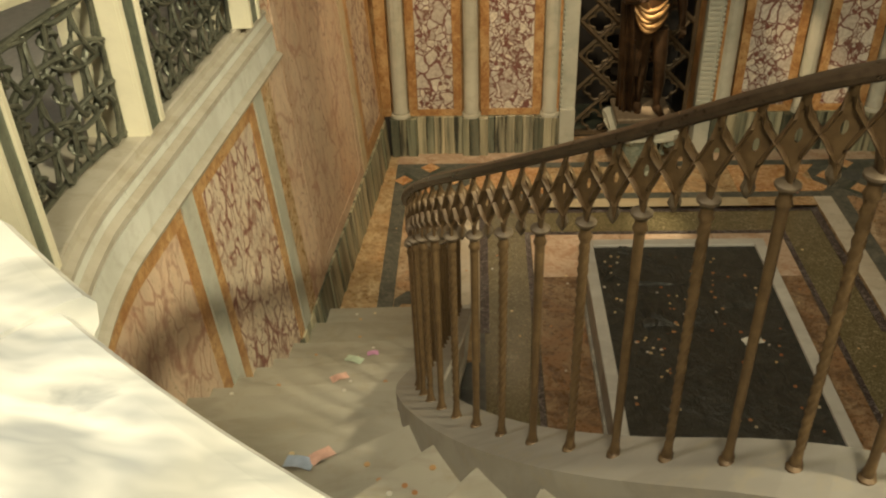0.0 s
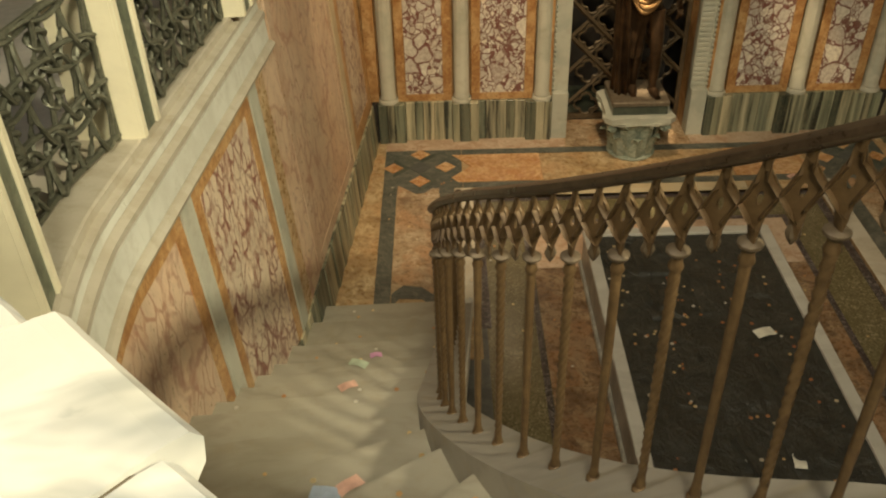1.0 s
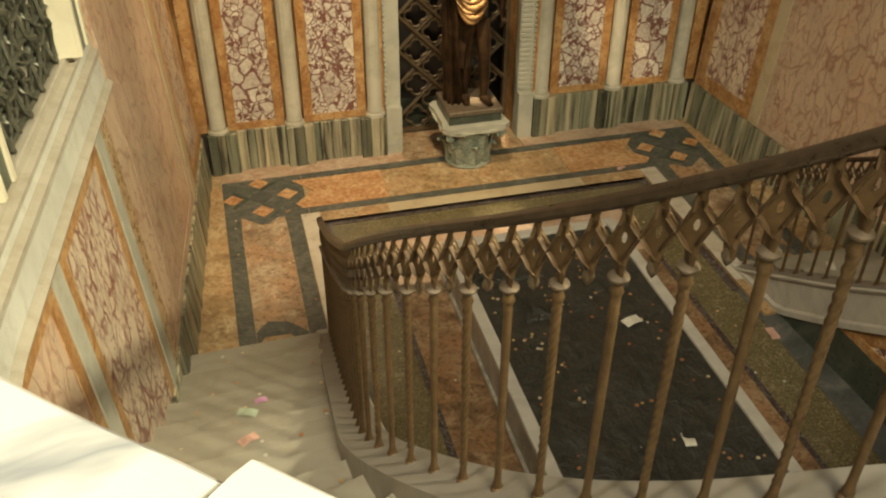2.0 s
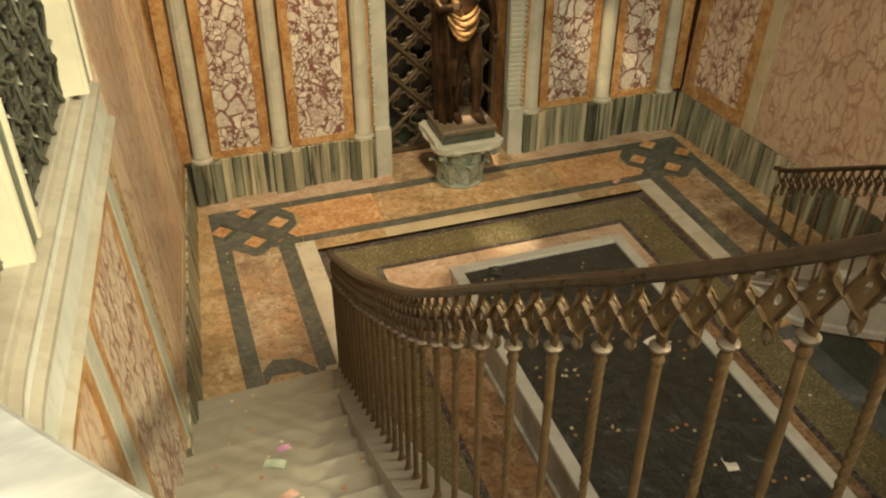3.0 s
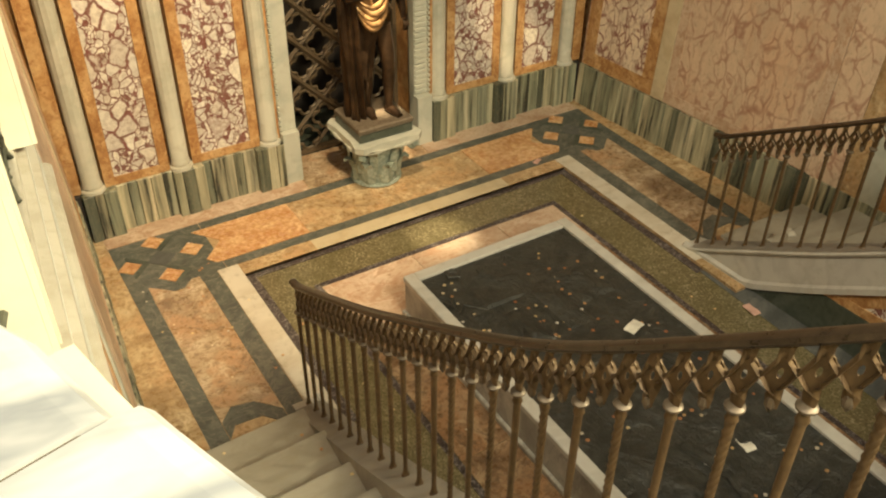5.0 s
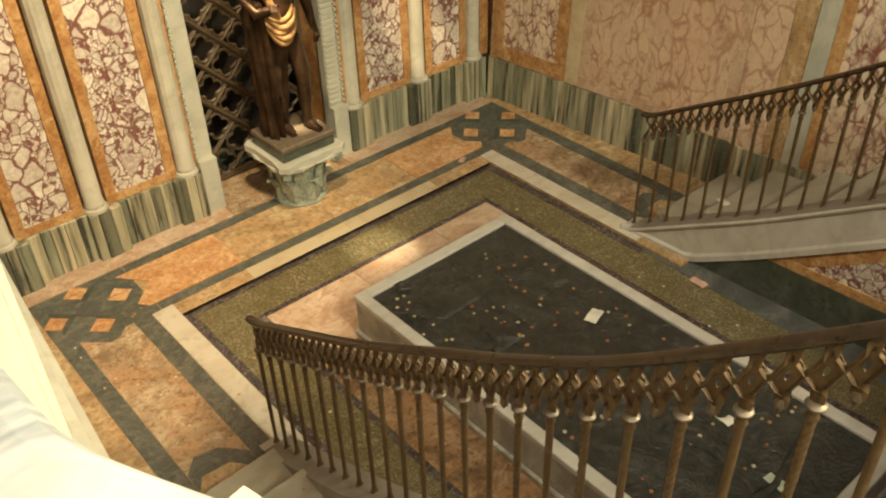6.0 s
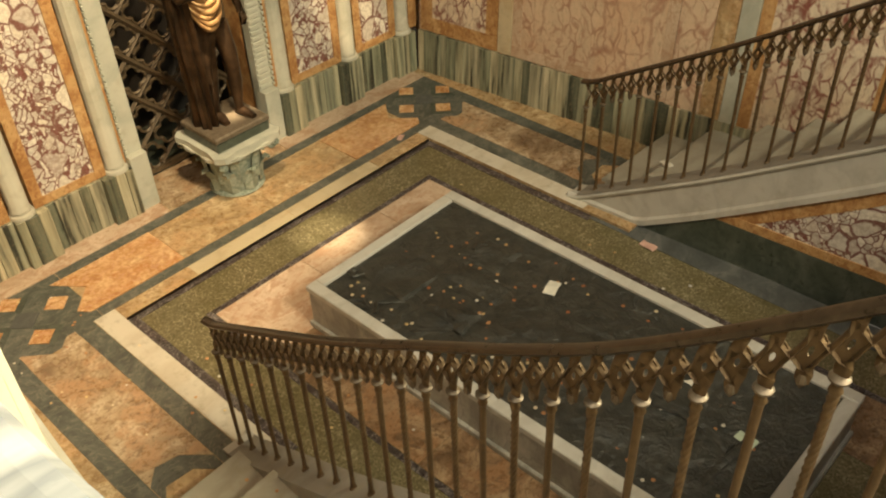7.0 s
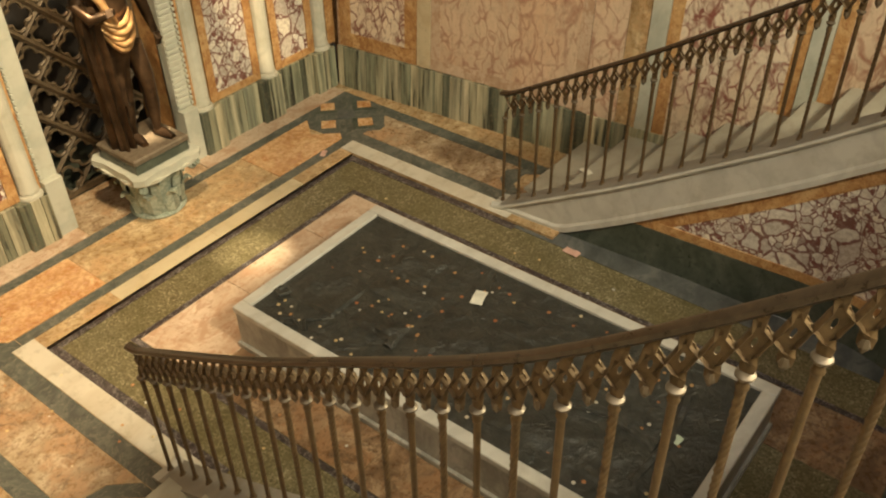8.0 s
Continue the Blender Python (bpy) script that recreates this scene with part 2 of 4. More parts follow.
PINK = veined_marble("rosy_marble", (0.60, 0.445, 0.30), (0.33, 0.15, 0.09), 4.5, 0.075, 0.78, 0.45, 0.24, (0.58, 0.33, 0.18))
PEACH = mottled_marble("peach_marble", (0.36, 0.22, 0.13), (0.50, 0.36, 0.24), (0.62, 0.48, 0.35), (0.40, 0.20, 0.10), 2.6, 0.24, patch=(0.56, 0.42, 0.29))
OCHRE = mottled_marble("ochre_floor_marble", (0.25, 0.155, 0.070), (0.45, 0.31, 0.155), (0.60, 0.46, 0.27), (0.30, 0.17, 0.07), 3.6, 0.22, patch=(0.50, 0.30, 0.14))
RUST = mottled_marble("rust_brown_marble", (0.10, 0.057, 0.028), (0.25, 0.15, 0.078), (0.40, 0.285, 0.165), (0.12, 0.06, 0.03), 3.4, 0.22, patch=(0.30, 0.16, 0.075))
TAN = mottled_marble("tan_floor_marble", (0.19, 0.12, 0.062), (0.40, 0.285, 0.165), (0.57, 0.45, 0.30), (0.24, 0.12, 0.06), 3.4, 0.22, patch=(0.45, 0.26, 0.13))
GREYBLUE = mottled_marble("grey_blue_marble", (0.06, 0.062, 0.055), (0.105, 0.106, 0.095), (0.17, 0.165, 0.14), None, 4.0, 0.3)
SLATE = mottled_marble("grey_green_marble", (0.052, 0.056, 0.045), (0.090, 0.096, 0.077), (0.17, 0.165, 0.13), (0.22, 0.20, 0.15), 5.0, 0.25)
DARKEDGE = mottled_marble("dark_purple_breccia", (0.020, 0.014, 0.013), (0.05, 0.035, 0.03), (0.11, 0.085, 0.08), (0.40, 0.36, 0.32), 9.0, 0.25)
DARKBASE = mottled_marble("dark_green_marble", (0.034, 0.042, 0.030), (0.070, 0.080, 0.058), (0.12, 0.125, 0.095), None, 4.0, 0.25)
BRECCIA = breccia("violet_breccia", (0.21, 0.115, 0.085), [(0.50, 0.44, 0.35), (0.76, 0.70, 0.58), (0.50, 0.43, 0.35), (0.78, 0.70, 0.55), (0.60, 0.55, 0.46)], 7.6, 0.22, 0.115)
BRECCIA_RED = veined_marble("red_veined_marble", (0.66, 0.54, 0.39), (0.21, 0.060, 0.042), 6.0, 0.11, 0.95, 0.55, 0.24, (0.60, 0.40, 0.24))
CIPOLLINO = striped_stone("striped_green_marble")
JAMB = white_marble("pale_green_marble", (0.50, 0.49, 0.39), (0.28, 0.30, 0.24), 0.5, 0.35)
SHAFT = white_marble("column_marble", (0.52, 0.49, 0.38), (0.30, 0.30, 0.22), 0.5, 0.28)
VERDIGRIS = mottled_marble("green_capital_stone", (0.15, 0.18, 0.13), (0.30, 0.33, 0.25), (0.48, 0.48, 0.37), None, 9.0, 0.5)
MOSAIC = mosaic_floor("green_gold_mosaic")
BRONZE = bronze("rail_bronze", (0.082, 0.049, 0.021), (0.190, 0.120, 0.053), 0.46, 0.35)
RAILTOP = bronze("dark_handrail_bronze", (0.048, 0.031, 0.018), (0.115, 0.078, 0.045), 0.26, 0.5)
COLLARS = bronze("worn_collar_bronze", (0.105, 0.076, 0.046), (0.21, 0.165, 0.112), 0.42, 0.4)
GATE = bronze("gate_bronze", (0.085, 0.060, 0.033), (0.20, 0.143, 0.080), 0.5, 0.4)
GRILLE = bronze("green_grille_bronze", (0.085, 0.088, 0.062), (0.23, 0.225, 0.165), 0.42, 0.5)
SLAB = bronze("black_bronze_slab", (0.040, 0.040, 0.033), (0.098, 0.094, 0.074), 0.30, 0.35, 14, 1.0)
STATUE = bronze("statue_bronze", (0.030, 0.019, 0.011), (0.17, 0.100, 0.052), 0.32, 0.8, 6)
# golden bronze of the sash, with the spot's highlight put into its colour
GOLD_LIT = bronze("lit_gold_bronze", (0.26, 0.145, 0.06), (0.66, 0.42, 0.18), 0.34, 0.7, 14)


def coin_metal():
    n = Nodes("coin_metal", 0.36, 0.5)
    r = n.offset_by_object(3.0)
    n.colour(n.ramp(r, [(0.0, (0.42, 0.16, 0.07)), (0.35, (0.55, 0.30, 0.13)), (0.6, (0.72, 0.55, 0.26)), (0.85, (0.70, 0.66, 0.56))])).bump(n.noise(300, 3), 0.1, 0.001)
    return n.mat


COIN = coin_metal()
GROUT = plain("dirty_joint_mortar", (0.16, 0.13, 0.085), 0.9)
# near-black: the shade inside recesses is put into this colour
DARK = plain("recess_shade", (0.03, 0.025, 0.02), 0.8)
PLASTER = plain("church_stone", (0.46, 0.43, 0.37), 0.7, 0.1)
INSET = mottled_marble("green_inset_marble", (0.05, 0.06, 0.04), (0.11, 0.13, 0.09), (0.18, 0.19, 0.13), None, 8.0, 0.3)


# ---- building helpers ----
def part(name, bm, material, parent=None, label="", smooth=False):
    bmesh.ops.recalc_face_normals(bm, faces=bm.faces)
    mesh = bpy.data.meshes.new(name)
    bm.to_mesh(mesh)
    bm.free()
    if smooth:
        mesh.polygons.foreach_set("use_smooth", [True] * len(mesh.polygons))
        mesh.set_sharp_from_angle(angle=radians(40))
    mesh.materials.append(material)
    ob = new(name, mesh)
    if parent:
        ob.parent = parent
    if label:
        ob["label"] = label
    return ob


def share(name, mesh, parent, m):
    ob = new(name, mesh)
    ob.parent, ob.matrix_basis = parent, m
    return ob


def thing(name, label, category, group="", place=(0, 0, 0), kind=""):
    ob = new(name)
    ob.location = place
    return tagged(ob, label, category, group, kind)


def box(bm, x0, x1, y0, y1, z0, z1, bevel=0.0, m=None):
    made = bmesh.ops.create_cube(bm, size=1)["verts"]
    bmesh.ops.scale(bm, vec=(x1 - x0, y1 - y0, z1 - z0), verts=made)
    bmesh.ops.translate(bm, vec=((x0 + x1) / 2, (y0 + y1) / 2, (z0 + z1) / 2), verts=made)
    if m:
        bmesh.ops.transform(bm, matrix=m, verts=made)
    if bevel:
        edges = list({e for v in made for e in v.link_edges})
        bmesh.ops.bevel(bm, geom=edges, offset=bevel, segments=1, affect="EDGES")
    return bm


def boxed(*a, **k):
    return box(bmesh.new(), *a, **k)


def prism(bm, outline, z0, z1):
    low = [bm.verts.new((x, y, z0)) for x, y in outline]
    high = [bm.verts.new((x, y, z1)) for x, y in outline]
    bm.faces.new(low), bm.faces.new(high)
    for i in range(len(low)):
        j = (i + 1) % len(low)
        bm.faces.new((low[i], low[j], high[j], high[i]))
    return bm


def loft(bm, rings, caps=True, closed=False):
    rows = [[bm.verts.new(p) for p in ring] for ring in rings]
    n = len(rows[0])
    pairs = list(zip(rows, rows[1:])) + ([(rows[-1], rows[0])] if closed else [])
    for a, b in pairs:
        for i in range(n):
            j = (i + 1) % n
            bm.faces.new((a[i], a[j], b[j], b[i]))
    if caps and not closed:
        bm.faces.new(rows[0]), bm.faces.new(rows[-1])
    return bm


def tube(bm, points, radius, sides=6, closed=False, flat=1.0):
    pts = [Vector(p) for p in points]
    rings, up = [], Vector((0, 0, 1))
    for i, p in enumerate(pts):
        a = pts[i - 1] if i or closed else p
        b = pts[(i + 1) % len(pts)] if i + 1 < len(pts) or closed else p
        d = (b - a).normalized()
        side = d.cross(up if abs(d.dot(up)) < 0.95 else Vector((1, 0, 0))).normalized()
        top = side.cross(d)
        r = radius[i] if isinstance(radius, (list, tuple)) else radius
        rings.append([p + r * (math.cos(t) * side * flat + math.sin(t) * top) for t in [2 * math.pi * k / sides for k in range(sides)]])
    return loft(bm, rings, True, closed)


def lathe(bm, profile, sides=16, centre=(0, 0)):
    rings = [[(centre[0] + r * math.cos(t), centre[1] + r * math.sin(t), z) for t in [2 * math.pi * k / sides for k in range(sides)]] for r, z in profile]
    return loft(bm, rings)


# ---- plan ----
BACK, WALL_X = 8.14, 2.50
CY, R_WALL = 3.10, 2.94
RAIL_X, RAIL_R, RAIL_CY, RAIL_IN = 1.726, 1.923, 3.158, 0.069
RAIL_START, RAIL_END = -0.11, 5.293
LEAN_OUT = 0.06
RISE = 0.172
STRAIGHT = math.hypot(R_WALL - WALL_X, BACK - CY)
PIT_X, PIT_Y = 1.57, 7.13
PIT_Z = -0.03


def wall_at(u, off=0.0, side=-1):
    """A point of the outer wall's face, u metres from the back corner, off metres into the masonry."""
    if u < STRAIGHT:
        f = u / STRAIGHT
        x, y = WALL_X + (R_WALL - WALL_X) * f, BACK + (CY - BACK) * f
        return side * (x + off), y
    a = (u - STRAIGHT) / R_WALL
    return side * (R_WALL + off) * math.cos(a), CY - (R_WALL + off) * math.sin(a)


def rail_at(s, off=0.0, side=-1):
    """A point of the stair's inner line, s metres from its foot, off metres towards the wall."""
    y = 5.50 - s
    if y > RAIL_CY:
        f = (s - RAIL_START) / (5.50 - RAIL_CY - RAIL_START)
        return side * (RAIL_X + (RAIL_R - RAIL_IN - RAIL_X) * f + off), y
    a = (RAIL_CY - y) / RAIL_R
    return side * ((RAIL_R + off) * math.cos(a) - RAIL_IN), RAIL_CY - (RAIL_R + off) * math.sin(a)


STRINGER_TOP = ((-0.2, -0.05), (1.0, 0.63), (2.15, 1.37), (2.95, 1.965), (4.36, 2.82), (4.5, 2.87), (7.0, 2.87))


def rail_z(s):
    """The height of the stringer's top: its pitch eases from one slope to the next."""
    at, high = zip(*STRINGER_TOP)
    return max(0.02, sum(float(np.interp(s + d, at, high)) for d in (-0.2, -0.1, 0.0, 0.1, 0.2)) / 5)


def sweep(bm, where, us, profile, side):
    """profile: (off, z) corners; where(u, off, side) gives the plan place; z may be a function of u."""
    rings = []
    for u in us:
        ring = []
        for off, z in profile:
            h = z(u) if callable(z) else z
            x, y = where(u, off + (LEAN_OUT * h if where is wall_at else 0.0), side)
            ring.append((x, y, h))
        rings.append(ring)
    return loft(bm, rings)


def steps_between(a, b, size=0.12):
    n = max(1, math.ceil((b - a) / size))
    return [a + (b - a) * k / n for k in range(n + 1)]


# ---- setting: floors ----
pit_floor = tagged(part("floor_pit", boxed(-1.75, 1.75, 0.4, PIT_Y + 0.05, PIT_Z - 0.2, PIT_Z), MOSAIC),
                   "green and gold speckled marble floor of the sunken pit", "floor", kind="structure")
outline = [(-PIT_X, PIT_Y), (PIT_X, PIT_Y), (PIT_X, 5.0), (2.75, 5.0), (2.58, BACK + 0.6), (-2.58, BACK + 0.6), (-2.75, 5.0), (-PIT_X, 5.0)]
walkway = tagged(part("floor_walkway", prism(bmesh.new(), outline[::-1], -0.25, -0.004), OCHRE),
                 "inlaid walkway floor of ochre, orange and slate marble", "floor", kind="structure")


def floor_piece(outline, material, z=0.0, name="inlay"):
    return part(name, prism(bmesh.new(), outline, z - 0.03, z), material, walkway)


def quad(x0, x1, y0, y1):
    return [(x0, y0), (x1, y0), (x1, y1), (x0, y1)]


def flip(points, side):
    return [(side * -x, y) for x, y in points]


for side in (-1, 1):
    white = [(-1.735, 7.278), (-PIT_X - 0.002, 7.278), (-PIT_X - 0.002, 5.44), (-1.735, 5.44)]
    floor_piece(flip(white, side), FLOORWHITE)
    floor_piece(flip(quad(-1.875, -1.740, 5.56, 7.20), side), SLATE)
    floor_piece(flip(quad(-2.40, -2.27, 5.56, 7.20), side), SLATE)
    panel = [(-2.265, 5.745), (-2.17, 5.85), (-2.02, 5.82), (-1.88, 5.665), (-1.88, 7.28), (-1.945, 7.28), (-2.06, 7.165), (-2.25, 7.335), (-2.265, 7.335)]
    floor_piece(flip(panel, side), TAN)
    foot = [(-2.265, 5.58), (-2.20, 5.68), (-2.02, 5.67), (-1.93, 5.56), (-1.88, 5.56), (-1.88, 5.66), (-2.02, 5.815), (-2.17, 5.845), (-2.265, 5.74)]
    floor_piece(flip(foot, side), SLATE)
    floor_piece(flip(quad(-2.40, -1.74, 5.445, 5.555), side), TAN)
    wallside = [(-2.405, 5.5), (-2.405, 8.0), (-2.495, 8.0), (-2.72, 5.5)]
    floor_piece(flip(wallside, side), OCHRE, -0.001)
    # corner of interlaced squares
    floor_piece(flip([(-2.40, 7.205), (-1.74, 7.205), (-1.74, 7.28), (-1.66, 7.28), (-1.66, 7.985), (-2.40, 7.985)], side), SLATE, -0.001)
    for cx, cy, r, mat in ((-2.06, 7.905, 0.097, ORANGE), (-1.815, 7.66, 0.097, ORANGE), (-2.315, 7.655, 0.093, ORANGE), (-2.06, 7.41, 0.099, ORANGE), (-2.06, 7.66, 0.115, GREYBLUE)):
        floor_piece(flip([(cx - r, cy), (cx, cy - r), (cx + r, cy), (cx, cy + r)], side), mat, 0.003)
    for cx, cy in ((-2.06, 7.905), (-1.815, 7.66), (-2.315, 7.655), (-2.06, 7.41)):
        for dx, dy in ((1, 1), (1, -1)):
            a, b = 0.105, 0.165
            strip = [(cx + dx * a, cy), (cx + dx * b, cy), (cx, cy + dy * b), (cx, cy + dy * a)]
            if all(-2.39 < x < -1.665 and 7.21 < y < 7.98 for x, y in strip):
                floor_piece(flip(strip, side), DARKBASE, 0.002)
    floor_piece(flip(quad(-1.565, -0.95, 7.13, 7.275), side), OCHRE)
    floor_piece(flip(quad(-0.945, -0.002, 7.13, 7.275), side), WARM, -0.001)
    floor_piece(flip(quad(-1.655, -0.002, 7.28, 7.375), side), SLATE)
    floor_piece(flip([(-0.90, 7.38), (-0.90, 7.88), (-1.75, 7.88), (-1.575, 7.66), (-1.76, 7.46), (-1.70, 7.38)], side), ORANGE, 0.003)
    floor_piece(flip(quad(-0.895, -0.003, 7.38, 7.88), side), OCHRE, -0.001)
    floor_piece(flip(quad(-1.655, -0.002, 7.885, 7.985), side), SLATE)
    floor_piece(flip(quad(-2.40, -0.62, 7.99, 8.195), side), PEACH, 0.004)
floor_piece(quad(-0.61, 0.61, 7.99, 8.55), TAN, 0.002)

# pit inlays
for side in (-1, 1):
    part("inlay", prism(bmesh.new(), flip(quad(-PIT_X + 0.003, -PIT_X + 0.075, 5.34, PIT_Y - 0.003), side), PIT_Z - 0.03, PIT_Z + 0.004), DARKEDGE, pit_floor)
    part("inlay", prism(bmesh.new(), flip(quad(-1.75, -PIT_X + 0.04, 1.6, 5.335), side), PIT_Z - 0.03, PIT_Z + 0.004), GREYBLUE, pit_floor)
    part("inlay", prism(bmesh.new(), flip(quad(-1.16, -1.115, 2.2, 6.75), side), PIT_Z - 0.03, PIT_Z + 0.004), DARKEDGE, pit_floor)
    for y0, y1 in ((2.2, 3.4), (3.405, 4.7), (4.705, 6.06)):
        part("inlay", prism(bmesh.new(), flip(quad(-1.11, -0.60, y0, y1), side), PIT_Z - 0.03, PIT_Z + 0.004), RUST, pit_floor)
# back strip is no inlay: the riser's shadow laid down in dark colour
part("inlay", prism(bmesh.new(), quad(-PIT_X + 0.08, PIT_X - 0.08, PIT_Y - 0.055, PIT_Y - 0.003), PIT_Z - 0.03, PIT_Z + 0.004), DARKEDGE, pit_floor)
part("inlay", prism(bmesh.new(), quad(-1.11, 1.11, 6.705, 6.75), PIT_Z - 0.03, PIT_Z + 0.004), DARKEDGE, pit_floor)
for x0, x1 in ((-1.11, -0.32), (-0.315, 0.5), (0.505, 1.11)):
    part("inlay", prism(bmesh.new(), quad(x0, x1, 6.065, 6.70), PIT_Z - 0.03, PIT_Z + 0.004), PEACH, pit_floor)

# the landing's shadow on the pit floor, put in as a dark slab
part("dark_paving", prism(bmesh.new(), quad(-1.45, 1.45, 1.35, 2.195), PIT_Z - 0.03, PIT_Z + 0.004), DARKBASE, pit_floor)

# ---- setting: outer walls ----
U_END = STRAIGHT + R_WALL * radians(66)
U_TALL = 2.70
wall_names = {-1: "wall_west", 1: "wall_east"}
walls = {}
for side in (-1, 1):
    w = part(wall_names[side], sweep(bmesh.new(), wall_at, steps_between(0, U_END + 1.8), [(0.0, -0.3), (0.0, 2.22), (0.5, 2.22), (0.5, -0.3)], side), PINK)
    walls[side] = tagged(w, "curved stair wall faced with pink, orange and breccia marble panels", "wall", kind="structure")
    part("upper_wall", sweep(bmesh.new(), wall_at, steps_between(-0.5, U_TALL), [(0.003, 2.22), (0.003, 4.6), (0.5, 4.6), (0.5, 2.22)], side), PINK, w)


def panel_on(side, u0, u1, z0, z1, material, thick=0.012, name="panel"):
    prof = [(0.02, z0), (-thick, z0), (-thick, z1), (0.02, z1)]
    return part(name, sweep(bmesh.new(), wall_at, steps_between(u0, u1), prof, side), material, walls[side])


def framed(side, u0, u1, z0, z1, face, border, w=0.07):
    panel_on(side, u0, u1, z0, z0 + w, border, 0.010, "border")
    panel_on(side, u0, u1, z1 - w, z1, border, 0.010, "border")
    panel_on(side, u0, u0 + w, z0 + w, z1 - w, border, 0.0105, "border")
    panel_on(side, u1 - w, u1, z0 + w, z1 - w, border, 0.0105, "border")
    panel_on(side, u0 + w, u1 - w, z0 + w, z1 - w, face, 0.007)


for side in (-1, 1):
    # striped skirting, slab by slab
    u, k = 0.0, 0
    while u < 3.6:
        wd = 0.075 + 0.05 * ((k * 37) % 10) / 10
        panel_on(side, u + 0.002, u + wd - 0.002, 0.0, 0.425 + 0.004 * (k % 2), CIPOLLINO, 0.020 + 0.004 * (k % 3), "skirting_slab")
        u, k = u + wd, k + 1
    framed(side, 0.03, 0.95, 0.44, 4.2, BRECCIA_RED, AMBER, 0.14)
    panel_on(side, 0.955, 1.10, 0.44, 4.2, WARM, 0.018, "strip")
    framed(side, 1.105, 2.68, 0.44, 3.4, PINK, PEACH, 0.10)
    panel_on(side, 2.685, 2.98, 0.30, 2.218, PINK, 0.009)
    panel_on(side, 2.985, 3.16, 0.30, 2.218, OCHRE, 0.011, "strip")
    panel_on(side, 3.165, 3.31, 0.30, 2.218, JAMB, 0.018, "strip")
    framed(side, 3.315, 4.36, 0.30, 2.218, BRECCIA_RED, AMBER, 0.10)
    panel_on(side, 4.365, 4.51, 0.60, 2.218, JAMB, 0.018, "strip")
    framed(side, 4.515, 5.75, 0.60, 2.218, PINK, AMBER, 0.10)
    panel_on(side, 5.755, 5.90, 0.9, 2.218, JAMB, 0.018, "strip")
    framed(side, 5.905, 7.2, 0.9, 2.218, BRECCIA_RED, AMBER, 0.10)

# stepped mouldings over the stair wall
for side in (-1, 1):
    us = steps_between(U_TALL + 0.02, U_END)
    prof = [(0.3, 2.22), (-0.035, 2.22), (-0.045, 2.245), (-0.030, 2.262), (-0.006, 2.268), (-0.003, 2.41), (-0.016, 2.418), (-0.016, 2.445), (0.016, 2.462), (0.022, 2.51), (0.010, 2.515),
            (0.010, 2.535), (0.044, 2.542), (0.046, 2.578), (0.056, 2.582), (0.5, 2.582)]
    at, k = U_TALL + 0.03, 0
    while at < U_END - 0.2:
        end = min(at + 0.95 + 0.25 * (k % 2), U_END - 0.01)
        part("band", sweep(bmesh.new(), wall_at, steps_between(at, end - 0.004), [(0.03, 2.274), (-0.012, 2.276), (-0.010, 2.402), (0.03, 2.404)], side), BAND, walls[side])
        part("band", sweep(bmesh.new(), wall_at, steps_between(at, end - 0.004), [(0.05, 2.468), (0.012, 2.470), (0.016, 2.504), (0.05, 2.506)], side), BAND, walls[side])
        at, k = end, k + 1
    m = part("moulding", sweep(bmesh.new(), wall_at, us, prof, side), MOULD, walls[side])

# ---- setting: back wall with niche ----
back = tagged(part("wall_north", boxed(-3.2, -0.60, BACK + 0.18, BACK + 0.6, -0.3, 4.6), AMBER),
              "back wall of amber and breccia marble panels between colonnettes round a dark niche", "wall", kind="structure")
part("wall_half", boxed(0.60, 3.2, BACK + 0.18, BACK + 0.6, -0.3, 4.6), AMBER, back)
part("wall_head", boxed(-0.598, 0.598, BACK + 0.18, BACK + 0.6, 3.0, 4.6), AMBER, back)
# niche back and sides are coloured near-black for the unlit depth behind the gate
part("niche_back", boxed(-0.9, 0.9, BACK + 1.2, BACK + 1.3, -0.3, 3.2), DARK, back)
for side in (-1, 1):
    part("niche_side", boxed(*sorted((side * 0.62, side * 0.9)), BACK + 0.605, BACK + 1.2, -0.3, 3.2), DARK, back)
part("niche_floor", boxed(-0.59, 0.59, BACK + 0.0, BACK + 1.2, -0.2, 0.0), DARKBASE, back)

